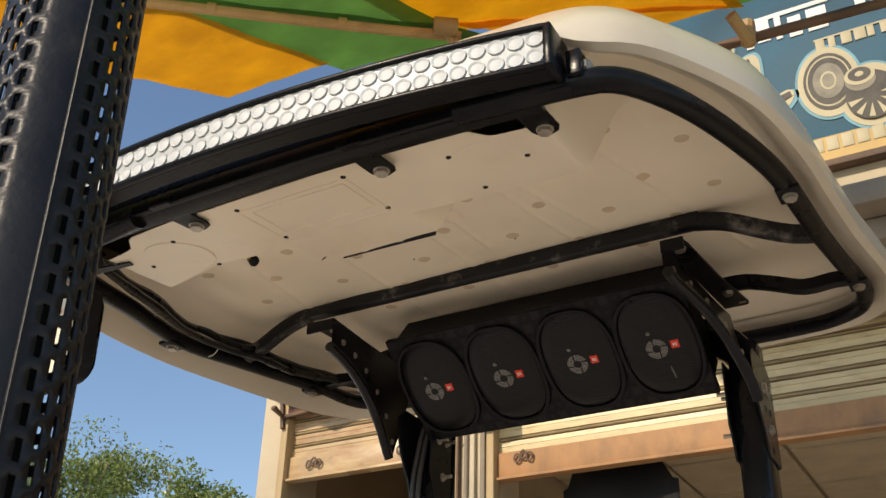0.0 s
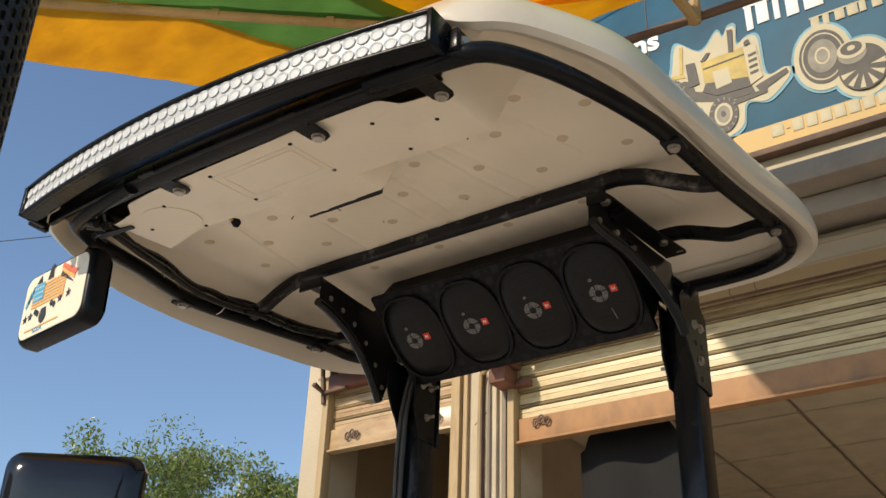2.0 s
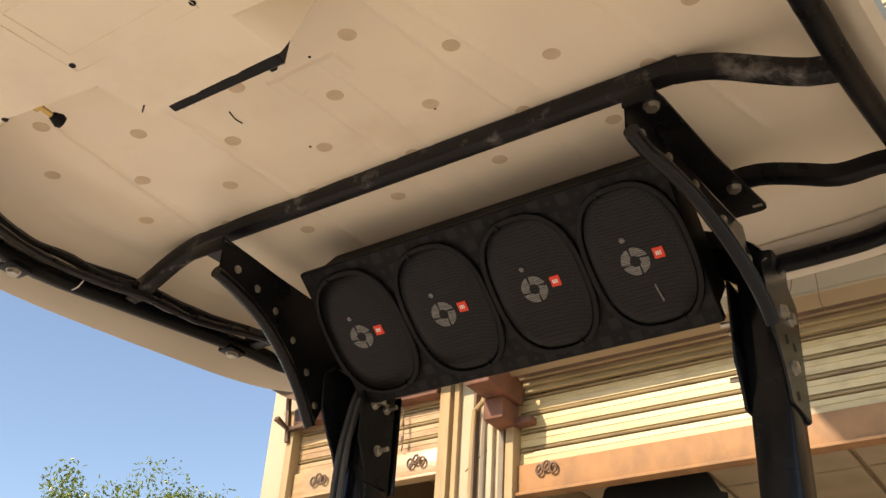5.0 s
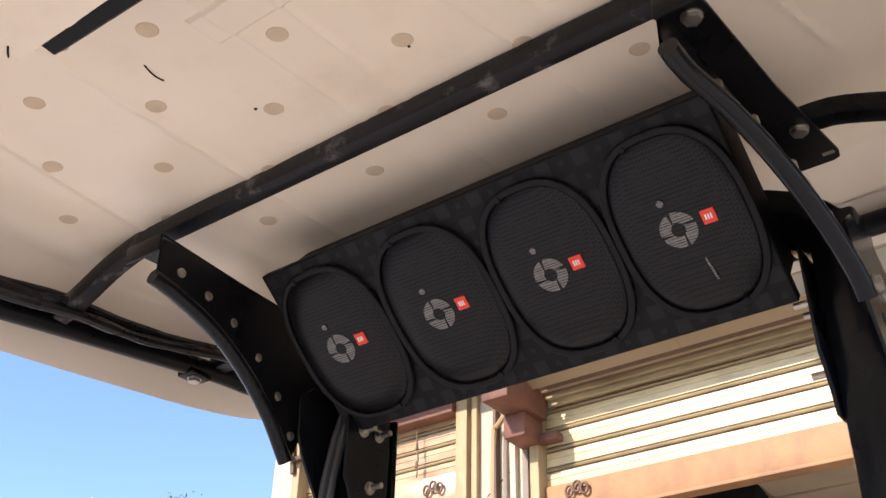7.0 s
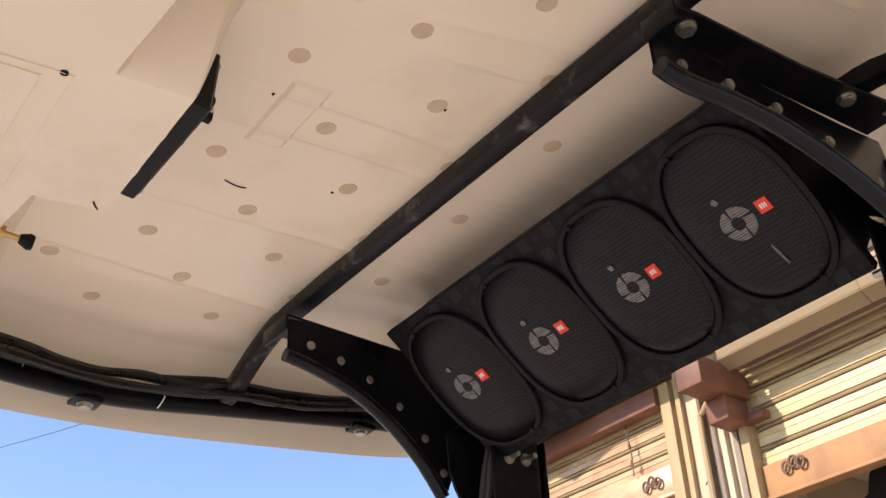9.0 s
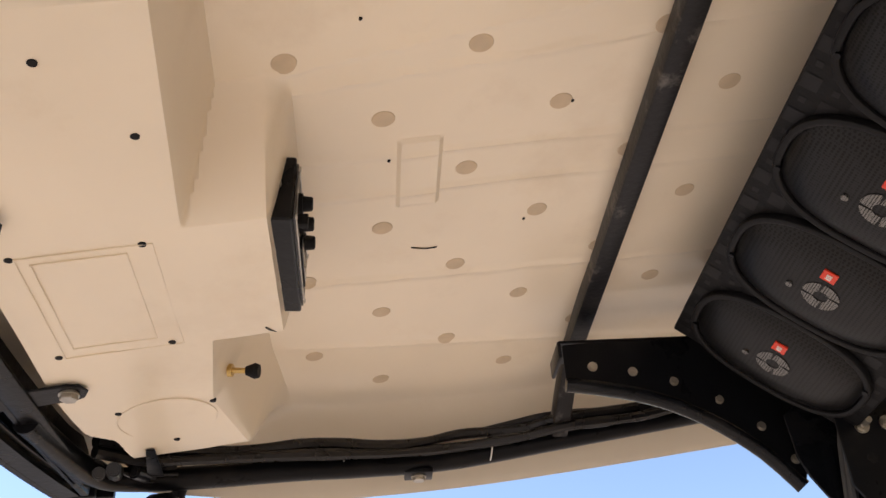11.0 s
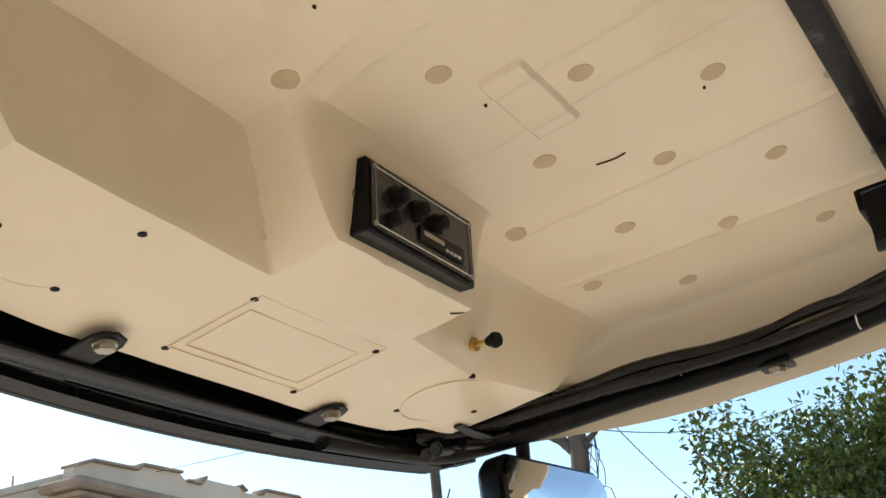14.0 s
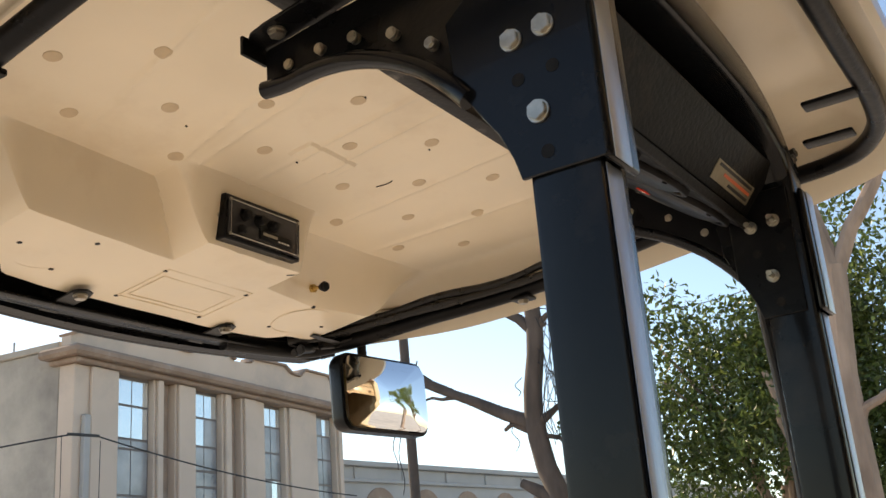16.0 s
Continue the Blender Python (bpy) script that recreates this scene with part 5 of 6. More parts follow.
def build_sign():
    sg = thing("sign_board", "blue printed shop sign with tractor and loudspeaker pictures", "sign board")
    y = WY - 0.06
    x0, x1, z0, z1 = -1.25, 4.2, 4.06, 5.40
    part("board", box(x0, x1, y, y + 0.03, z0, z1, 0.004), SIGN_BLUE, sg)
    part("strip", box(x0 + 0.01, x1 - 0.01, y - 0.005, y - 0.001, z0 + 0.012, z0 + 0.130), SIGN_ORANGE, sg, "orange strip with a row of bars")
    part("frame_rail", box(x0 - 0.03, x1 + 0.03, y - 0.03, y + 0.03, z0 - 0.035, z0 - 0.002, 0.004), RUST_STEEL, sg)
    part("seam", box(-0.437, -0.432, y - 0.0035, y - 0.0005, z0, z1), SIGN_GREY, sg)
    part("frame_post", box(0.755, 0.785, y - 0.035, y - 0.004, z0 + 0.42, z1, 0.004), RUST_STEEL, sg)

    def flat(nm, pts, mt, d=0.004):
        return part(nm, plate(pts, 0.002, axes((0, y - d, 0), (1, 0, 0), (0, 0, 1)), 0.0), mt, sg)

    def oval_print(nm, cx, cz, rx, rz, mt, d, a0=0, a1=360):
        flat(nm, [(cx + rx * math.cos(a), cz + rz * math.sin(a)) for a in np.linspace(radians(a0), radians(a1), 37)[:-1]], mt, d)
    # the number on the strip as plain bars
    part("print_bar", box(0.13, 0.185, y - 0.009, y - 0.0055, z0 + 0.055, z0 + 0.118, 0.002), SIGN_CREAM, sg)
    part("print_bar", box(0.196, 0.214, y - 0.009, y - 0.0055, z0 + 0.080, z0 + 0.092, 0.002), SIGN_CREAM, sg)
    for k in range(10):
        part("print_bar", box(0.226 + 0.063 * k, 0.276 + 0.063 * k, y - 0.009, y - 0.0055, z0 + 0.055, z0 + 0.122, 0.002), SIGN_CREAM, sg)
    # tractor picture with a pale edge
    halo = [(-0.392, 4.613), (-0.324, 4.67), (-0.282, 4.849), (-0.159, 4.755), (-0.069, 4.842), (-0.041, 4.796), (-0.013, 4.844), (0.026, 4.832), (0.023, 4.721), (0.07, 4.744), (0.127, 4.716), (0.141, 4.489), (0.235, 4.491), (0.26, 4.464), (0.235, 4.411), (0.135, 4.334), (0.037, 4.357), (0.007, 4.237), (-0.078, 4.196), (-0.163, 4.248), (-0.182, 4.412), (-0.248, 4.345), (-0.322, 4.41), (-0.381, 4.498)]
    halo = [(p.x, p.y) for p in smooth_path([(a, b, 0) for a, b in halo], 0.012, True)]
    mid = (-0.07, 4.53)
    flat("picture_glow", [(mid[0] + (a - mid[0]) * 1.06, mid[1] + (b - mid[1]) * 1.06) for a, b in halo], SIGN_PALE_BLUE, 0.003)
    flat("picture_edge", halo, SIGN_CREAM, 0.0055)
    flat("tractor_mudguard", [(-0.381, 4.636), (-0.33, 4.66), (-0.261, 4.652), (-0.247, 4.622), (-0.30, 4.635), (-0.359, 4.615)], SIGN_YELLOW, 0.008)
    flat("tractor_platform", [(-0.236, 4.534), (-0.088, 4.46), (0.073, 4.442), (0.084, 4.398), (-0.06, 4.40), (-0.22, 4.46)], SIGN_GREY, 0.008)
    flat("tractor_hood", [(-0.164, 4.681), (0.05, 4.690), (0.068, 4.652), (0.074, 4.452), (-0.097, 4.461), (-0.157, 4.55)], SIGN_YELLOW, 0.0095)
    flat("engine_print", [(-0.150, 4.545), (0.06, 4.500), (0.07, 4.440), (-0.10, 4.450), (-0.17, 4.50)], SIGN_GREY, 0.0108)
    flat("hood_line_print", [(-0.155, 4.640), (0.058, 4.645), (0.058, 4.636), (-0.155, 4.631)], SIGN_GREY, 0.0112)
    oval_print("far_wheel_print", -0.262, 4.505, 0.055, 0.098, SIGN_GREY, 0.0085)
    flat("axle_print", [(-0.05, 4.39), (0.14, 4.40), (0.14, 4.375), (-0.05, 4.36)], SIGN_GREY, 0.0098)
    flat("lamp_print", [(0.060, 4.715), (0.085, 4.725), (0.092, 4.695), (0.062, 4.690)], SIGN_GREY, 0.0112)
    flat("tractor_panel", [(-0.11, 4.60), (-0.03, 4.60), (-0.02, 4.50), (-0.10, 4.49)], SIGN_CREAM, 0.0112)
    flat("tractor_nose", [(0.055, 4.674), (0.117, 4.674), (0.128, 4.474), (0.068, 4.448)], SIGN_CREAM, 0.0112)
    for k in range(4):
        flat("grille_print", [(0.074, 4.505 + 0.036 * k), (0.114, 4.510 + 0.036 * k), (0.114, 4.526 + 0.036 * k), (0.072, 4.520 + 0.036 * k)], SIGN_GREY, 0.013)
    flat("tractor_bumper", [(0.087, 4.432), (0.242, 4.478), (0.25, 4.451), (0.141, 4.401), (0.111, 4.384)], SIGN_GREY, 0.0095)
    flat("exhaust_print", [(-0.014, 4.826), (0.014, 4.820), (0.004, 4.678), (-0.019, 4.685)], SIGN_GREY, 0.0112)
    flat("post_print", [(-0.267, 4.825), (-0.250, 4.82), (-0.261, 4.652), (-0.278, 4.657)], SIGN_YELLOW, 0.0095)
    flat("seat_print", [(-0.242, 4.703), (-0.195, 4.697), (-0.182, 4.556), (-0.235, 4.552)], SIGN_GREY, 0.0112)
    flat("wheel_bar_print", [(-0.165, 4.69), (-0.13, 4.73), (-0.11, 4.725), (-0.145, 4.68)], SIGN_GREY, 0.0112)
    for cx, cz, rx, rz, hub in ((-0.317, 4.515, 0.069, 0.112, 0.5), (-0.08, 4.327, 0.072, 0.106, 0.62)):
        oval_print("wheel_print", cx, cz, rx, rz, SIGN_GREY, 0.0125)
        for k in range(14):
            a = 2 * math.pi * k / 14
            flat("tread_print", [(cx + rx * q * math.cos(a + e), cz + rz * q * math.sin(a + e)) for q, e in ((0.78, -0.06), (0.97, 0.0), (0.97, 0.1), (0.78, 0.05))], SIGN_SHADE, 0.0142)
        oval_print("wheel_hub_print", cx, cz, rx * hub, rz * hub, SIGN_SHADE if hub < 0.6 else SIGN_CREAM, 0.0142)
        oval_print("wheel_hub_print", cx, cz, rx * hub * 0.75, rz * hub * 0.75, SIGN_GREY if hub < 0.6 else SIGN_SHADE, 0.0158)
        oval_print("wheel_hub_print", cx, cz, rx * 0.16, rz * 0.16, SIGN_GREY, 0.0174)
    # loudspeaker picture
    oval_print("speaker_glow", 0.411, 4.473, 0.145, 0.205, SIGN_PALE_BLUE, 0.003)
    oval_print("speaker_glow", 0.573, 4.346, 0.146, 0.178, SIGN_PALE_BLUE, 0.0034)
    oval_print("speaker_edge", 0.411, 4.473, 0.133, 0.190, SIGN_CREAM, 0.0055)
    oval_print("speaker_edge", 0.573, 4.346, 0.133, 0.165, SIGN_CREAM, 0.006)
    for q, mt, d in ((1.0, SIGN_GREY, 0.008), (0.88, SIGN_CREAM, 0.0095), (0.82, SIGN_GREY, 0.011), (0.62, SIGN_SHADE, 0.0125), (0.32, SIGN_CREAM, 0.014), (0.24, SIGN_SHADE, 0.0155)):
        oval_print("speaker_print", 0.411, 4.473, 0.108 * q, 0.155 * q, mt, d)
    oval_print("basket_print", 0.573, 4.339, 0.108, 0.126, SIGN_GREY, 0.017)
    for k in range(6):
        a = radians(195 + 33 * k)
        flat("basket_rib", [(0.573 + 0.035 * math.cos(a), 4.339 + 0.045 * math.sin(a)), (0.573 + 0.10 * math.cos(a - 0.13), 4.339 + 0.118 * math.sin(a - 0.13)), (0.573 + 0.10 * math.cos(a + 0.13), 4.339 + 0.118 * math.sin(a + 0.13))], SIGN_CREAM, 0.0185)
    oval_print("magnet_print", 0.54, 4.425, 0.064, 0.056, SIGN_SHADE, 0.0185)
    oval_print("magnet_print", 0.54, 4.450, 0.064, 0.050, SIGN_CREAM, 0.020)
    oval_print("magnet_print", 0.54, 4.455, 0.048, 0.036, SIGN_GREY, 0.0215)
    oval_print("magnet_print", 0.54, 4.455, 0.018, 0.014, SIGN_CREAM, 0.023)
    oval_print("speaker_edge", 0.85, 4.443, 0.15, 0.20, SIGN_CREAM, 0.0055)
    oval_print("speaker_print", 0.85, 4.443, 0.12, 0.165, SIGN_GREY, 0.008)
    # readable words; names and the other script stay bars
    text("& Sons", 0.175, (-0.862, y - 0.004, 4.885), sg, WHITE_INK, bold=0.006)
    for bx, bw in ((-0.80, 0.09), (-0.69, 0.05), (-0.62, 0.06), (-0.55, 0.07)):
        part("print_bar", box(bx, bx + bw, y - 0.005, y - 0.002, 4.70, 4.775, 0.001), SIGN_CREAM, sg)
    part("print_bar", box(-0.80, -0.48, y - 0.0065, y - 0.0025, 4.768, 4.778, 0.002), SIGN_CREAM, sg)
    for bx, bw, bz, bh in ((0.085, 0.035, 4.78, 0.17), (0.14, 0.06, 4.80, 0.13), (0.225, 0.03, 4.79, 0.16), (0.285, 0.06, 4.78, 0.12), (0.37, 0.09, 4.78, 0.13), (0.585, 0.045, 4.80, 0.12), (0.65, 0.06, 4.79, 0.14)):
        part("print_bar", box(bx, bx + bw, y - 0.006, y - 0.002, bz, bz + bh, 0.0015), WHITE_INK, sg)
    for bx, bw in ((0.08, 0.40), (0.57, 0.16)):
        part("print_bar", box(bx, bx + bw, y - 0.0065, y - 0.0025, 4.925, 4.95, 0.004), WHITE_INK, sg)
    for k, bw in enumerate((0.04, 0.03, 0.045, 0.05, 0.03, 0.045)):
        part("print_bar", box(0.385 + 0.056 * k, 0.385 + 0.056 * k + bw, y - 0.006, y - 0.002, 4.655, 4.715, 0.001), SIGN_CREAM, sg)
    part("print_bar", box(0.38, 0.72, y - 0.0065, y - 0.0025, 4.712, 4.722, 0.002), SIGN_CREAM, sg)


build_sign()

# the whole shop front was set out from its middle pier: bring it to its place beside the tractor
for ob in scene.objects:
    if ob.parent is None and ob.name.split(".")[0] in ("wall_shop", "roller_shutter", "shutter_hood", "hasp", "wall_interior", "ceiling", "roof", "hanging_cloth", "sign_board"):
        ob.location.x += 0.12 if ob.name == "sign_board" else 0.085


# ---- tarpaulin awning with its poles ----
def build_awning():
    tz = 3.4
    aw = thing("tarpaulin_awning", "orange and green tarpaulin awning stretched over wooden poles", "awning")
    def sheet(nm, quad, mt, n=56, dz=0.0):
        """A slightly billowing four-sided sheet."""
        bm = bmesh.new()
        a, b, c, d = [Vector((x, y, 0)) for x, y in quad]
        mid = (a + b + c + d) * 0.25
        a, b, c, d = [mid + (p - mid) * 1.035 for p in (a, b, c, d)]
        rows = []
        for i in range(n + 1):
            s = i / n
            row = []
            for j in range(n + 1):
                t = j / n
                p = a.lerp(b, s).lerp(d.lerp(c, s), t)
                wv = noise.noise(Vector((p.x * 2.2, p.y * 2.2, 3.1))) * 0.012 + noise.noise(Vector((p.x * 9, p.y * 9, 7.7))) * 0.006 + noise.noise(Vector((p.x * 40, p.y * 22, 2.7))) * 0.003
                row.append(bm.verts.new((p.x, p.y, tz + dz + wv)))
            rows.append(row)
        for i in range(n):
            for j in range(n):
                bm.faces.new((rows[i][j], rows[i + 1][j], rows[i + 1][j + 1], rows[i][j + 1]))
        return part(nm, bm, mt, aw)
    # strips, laid edge to edge
    sheet("orange_strip", [(-2.05, -1.42), (-0.92, -0.262), (-0.573, -0.253), (-0.866, -0.697)], ORANGE, dz=0.004)
    sheet("orange_strip", [(-2.05, -1.42), (-0.866, -0.697), (-1.12, -0.93), (-1.95, -1.56)], ORANGE, 12, dz=0.008)
    sheet("green_strip", [(-0.866, -0.697), (-0.54, -0.185), (-0.12, -0.13), (-0.19, -0.212)], GREEN, dz=0.012)
    sheet("green_strip", [(-1.99, -1.49), (-1.04, -0.76), (-0.19, -0.165), (-0.77, -1.52)], GREEN, dz=0.012)
    sheet("orange_strip", [(-0.83, -1.53), (-0.235, -0.206), (0.504, 0.076), (0.18, -1.10)], ORANGE, dz=0.026)
    sheet("orange_strip", [(-0.182, -0.206), (0.109, 0.083), (0.504, 0.078), (0.504, 0.0765)], ORANGE, 12, dz=0.030)
    sheet("green_strip", [(0.183, -1.10), (0.507, 0.074), (1.6, 0.25), (1.5, -0.9)], GREEN, dz=0.034)
    sheet("orange_strip", [(-1.95, -1.58), (-0.77, -1.53), (0.18, -1.10), (0.2, -1.9)], ORANGE, dz=0.038)
    # unseen sheet, added only to cast the slanting shade on the shop front
    bm = bmesh.new()
    a, b, c, d = Vector((-0.62, -0.68, 4.46)), Vector((7.0, -0.68, 4.46)), Vector((7.0, -1.76, 6.0)), Vector((-1.5, -1.76, 6.0))
    rows = []
    for i in range(25):
        rows.append([])
        for j in range(13):
            p = a.lerp(b, i / 24).lerp(d.lerp(c, i / 24), j / 12)
            rows[-1].append(bm.verts.new(p + Vector((0, 0, 0.03 * noise.noise(p * 2.0)))))
    for i in range(24):
        for j in range(12):
            bm.faces.new((rows[i][j], rows[i + 1][j], rows[i + 1][j + 1], rows[i][j + 1]))
    part("shade_sheet", bm, SHADE_SHEET_GREY, aw)
    # poles
    p = part("pole", sweep(smooth_path([(-1.95, -1.57, tz - 0.04), (-1.117, -0.928, tz - 0.035), (-0.444, -0.402, tz - 0.03), (-0.16, -0.19, tz - 0.028)], 0.1), ring(0.0145, 10)), WOOD, aw)
    for f in (0.30, 0.42, 0.58, 0.71, 0.86):
        c = Vector((-1.95, -1.57, tz - 0.04)).lerp(Vector((-0.16, -0.19, tz - 0.028)), f)
        part("pole_node", cyl(c - Vector((0.009, 0.007, 0)), c + Vector((0.009, 0.007, 0)), 0.0165, seg=10), WOOD, p)
    part("lashing", cyl((-0.20, -0.265, tz - 0.03), (-0.15, -0.228, tz - 0.028), 0.024, seg=12), WOOD, p)
    part("pole", sweep(smooth_path([(-0.18, -0.22, tz - 0.03), (-0.14, -0.15, tz - 0.16), (-0.12, -0.10, tz - 0.28)], 0.03), ring(0.013, 10)), WOOD, aw)
    part("iron_pole", sweep(smooth_path([(-0.2, 0.14, tz - 0.02), (0.19, 0.163, tz - 0.02), (1.05, 0.215, tz - 0.02), (2.6, 0.3, tz - 0.02)], 0.1), ring(0.014, 12)), RUST_STEEL, aw)
    part("rope_tie", join(cyl((0.49, 0.085, tz - 0.005), (0.515, 0.17, tz - 0.045), 0.016, seg=10), cyl((0.51, 0.165, tz - 0.05), (0.515, 0.165, tz + 0.02), 0.02, seg=10)), WOOD, aw)
    part("upright", cyl((2.6, 0.3, 0), (2.6, 0.3, tz + 0.1), 0.025, seg=10), WOOD, aw)


build_awning()


# ---- far buildings, trees and wires ----
def build_house():
    """A two-storey house over the road: u runs along its front, d stands out of it."""
    a = Vector((-9.64, -13.67, 0))
    X, n = Vector((-0.992, -0.123, 0)).normalized(), Vector((-0.123, 0.992, 0)).normalized()
    M = Matrix((X, n, Vector((0, 0, 1)))).transposed().to_4x4()
    M.translation = a
    hs = thing("corner_house", "pale plastered two-storey house with tall windows and brown cornice", "house")

    def place(bm):
        bmesh.ops.transform(bm, matrix=M, verts=bm.verts)
        bmesh.ops.recalc_face_normals(bm, faces=bm.faces[:])
        return bm

    def bx(nm, u0, u1, d0, d1, z0, z1, mt, parent=None, bev=0.015, lab=""):
        return part(nm, place(box(u0, u1, d0, d1, z0, z1, bev, seg=1)), mt, parent or hs, lab)
    L, top = 8.38, 6.0
    wins = [(1.05, 1.95), (3.10, 3.92), (5.35, 6.09), (7.36, 8.14)]
    recess = [(2.17, 2.53), (4.18, 4.55)]
    cuts = sorted(wins + recess)
    u = 0.0
    for c0, c1 in cuts + [(L, L)]:
        bx("wall", u, c0, -0.35, 0.0, 0, top, HOUSE)
        u = c1
    for u0, u1 in recess:
        bx("recess", u0, u1, -0.35, -0.16, 0, top, HOUSE_TRIM, lab="brown recess")
    # pilaster strips beside the windows
    for u0, u1 in ((0.34, 0.98), (1.99, 2.14), (2.56, 3.04), (3.97, 4.15), (4.6, 5.0), (6.2, 7.0), (8.2, 8.36)):
        bx("pilaster", u0, u1, 0.001, 0.07, 0, top - 0.01, HOUSE)
    bx("back_block", 0.0, L, -8.0, -0.352, 0, 6.3, STAINED, lab="stained bare plaster side and back")
    # tall windows; per window the heights of the cross bars
    bars = [[5.47, 4.88, 4.70, 3.9, 3.0], [5.47, 4.92, 4.45, 4.15, 3.4], [5.53, 4.98, 4.42, 3.7], [5.53, 4.99, 4.43, 3.7]]
    rnd = random.Random(6)
    for k, ((u0, u1), zs) in enumerate(zip(wins, bars)):
        wd = bx("window", u0 - 0.001, u1 + 0.001, -0.22, -0.14, 2.2, top, FRAME_GREY, bev=0.0)
        bx("sill", u0, u1, -0.14, 0.04, 2.14, 2.2, HOUSE, wd)
        zz = [top - 0.04] + zs + [2.22]
        um = 0.5 * (u0 + u1)
        for z1, z0 in zip(zz, zz[1:]):
            for p0, p1 in ((u0 + 0.035, um - 0.012), (um + 0.012, u1 - 0.035)):
                high = z0 > 4.8
                if k < 2:
                    mt = GLASS if high else GLASS_GREY
                    if k == 1 and high and p0 > um and z1 < 5.5:
                        mt = GLASS_GREY
                else:
                    mt = GLASS_GREY if rnd.random() < 0.75 else GLASS
                bx("pane", p0, p1, -0.139, -0.128, z0 + 0.022, z1 - 0.022, mt, wd, bev=0.0)
    # cornice in two steps, returning a little round the corner
    bx("cornice_step", -0.12, L + 0.1, -0.5, 0.16, top + 0.001, top + 0.09, HOUSE_TRIM, bev=0.03)
    bx("cornice", -0.28, L + 0.25, -0.6, 0.32, top + 0.092, top + 0.26, HOUSE_TRIM, bev=0.05)
    # parapet with a wavy coping
    wave = [(-0.1, 6.46), (0.25, 6.60), (1.3, 6.64), (1.42, 6.74), (2.42, 6.78), (2.6, 6.66), (2.95, 6.66), (3.1, 6.80), (4.15, 6.82), (4.32, 6.74), (4.85, 6.76), (4.95, 6.86), (6.1, 6.90), (6.38, 6.76), (6.7, 6.75), (6.9, 6.92), (7.9, 6.93), (8.05, 6.80), (8.38, 6.80)]
    o = [(-0.1, top + 0.262)] + wave + [(8.38, top + 0.262)]
    part("parapet", place(plate([(p, q) for p, q in o], 0.22, Matrix.Rotation(math.pi / 2, 4, "X") @ Matrix.Translation((0, 0, 0.0)), 0.0)), HOUSE, hs)
    pts = [Vector((p, -0.1, q + 0.02)) for p, q in wave]
    for k, (p, q) in enumerate(zip(wave, wave[1:])):
        # only patches of the tile coping are left
        if k in (4, 7, 9, 17):
            continue
        part("coping_tile", place(sweep([(p[0], -0.1, p[1] + 0.025), (q[0], -0.1, q[1] + 0.025)], rect_profile(0.36, 0.05, 0.012))), HOUSE_TRIM, hs)
    bx("side_parapet", -0.05, 0.18, -8.0, -0.32, 6.3, 6.42, STAINED)
    bx("rain_pipe", 0.17, 0.31, 0.001, 0.10, 0, 5.15, GREYWALL, lab="grey rain pipe")
    bx("roof_post", 0.02, 0.06, -1.5, -1.46, 6.42, 6.62, GREYWALL)
    return hs


build_house()


def build_low_building():
    lw = thing("low_building", "long low grey building with arched openings across the road", "building")
    a = Vector((-18.6, -16.78, 0))
    X = Vector((-9.29, 0.9, 0)).normalized()
    M = Matrix((X, Vector((X.y, -X.x, 0)), Vector((0, 0, 1)))).transposed().to_4x4()
    M.translation = a

    def bx(nm, u0, u1, d0, d1, z0, z1, mt, parent=None):
        bm = box(u0, u1, d0, d1, z0, z1, 0.02, seg=1)
        bmesh.ops.transform(bm, matrix=M, verts=bm.verts)
        bmesh.ops.recalc_face_normals(bm, faces=bm.faces[:])
        return part(nm, bm, mt, parent or lw)
    bx("wall", 0, 30, -4, 0, 0, 5.28, GREYWALL)
    bx("coping", -0.1, 30.1, -4, 0.16, 5.281, 5.42, GREYWALL)
    bx("ledge", -0.05, 30, 0.001, 0.12, 4.86, 4.95, GREYWALL)
    bx("roof_tank", 0.6, 1.5, -1.6, -0.8, 5.42, 5.6, GREYWALL)
    for k in range(15):
        u = 0.6 + 1.95 * k
        bm = join(box(u, u + 1.3, 0.002, 0.03, 2.6, 4.1, 0.0), cyl((u + 0.65, 0.002, 4.1), (u + 0.65, 0.03, 4.1), 0.65, seg=24))
        bmesh.ops.transform(bm, matrix=M, verts=bm.verts)
        part("arch", bm, HOUSE_TRIM, lw)
        bx("panel_rib", u - 0.36, u - 0.28, 0.001, 0.05, 4.951, 5.28, GREYWALL)


build_low_building()


def limb_mesh(specs, seg=9):
    """Tapered limbs: each a list of points with a first and a last radius."""
    bm = None
    for pts, r0, r1 in specs:
        path = smooth_path(pts, 0.18)
        k = len(path)
        b = sweep(path, ring(1.0, seg), scales=[r0 + (r1 - r0) * i / (k - 1) for i in range(k)], up=(0.3, 0.9, 0.1))
        bm = join(bm, b) if bm else b
    return bm


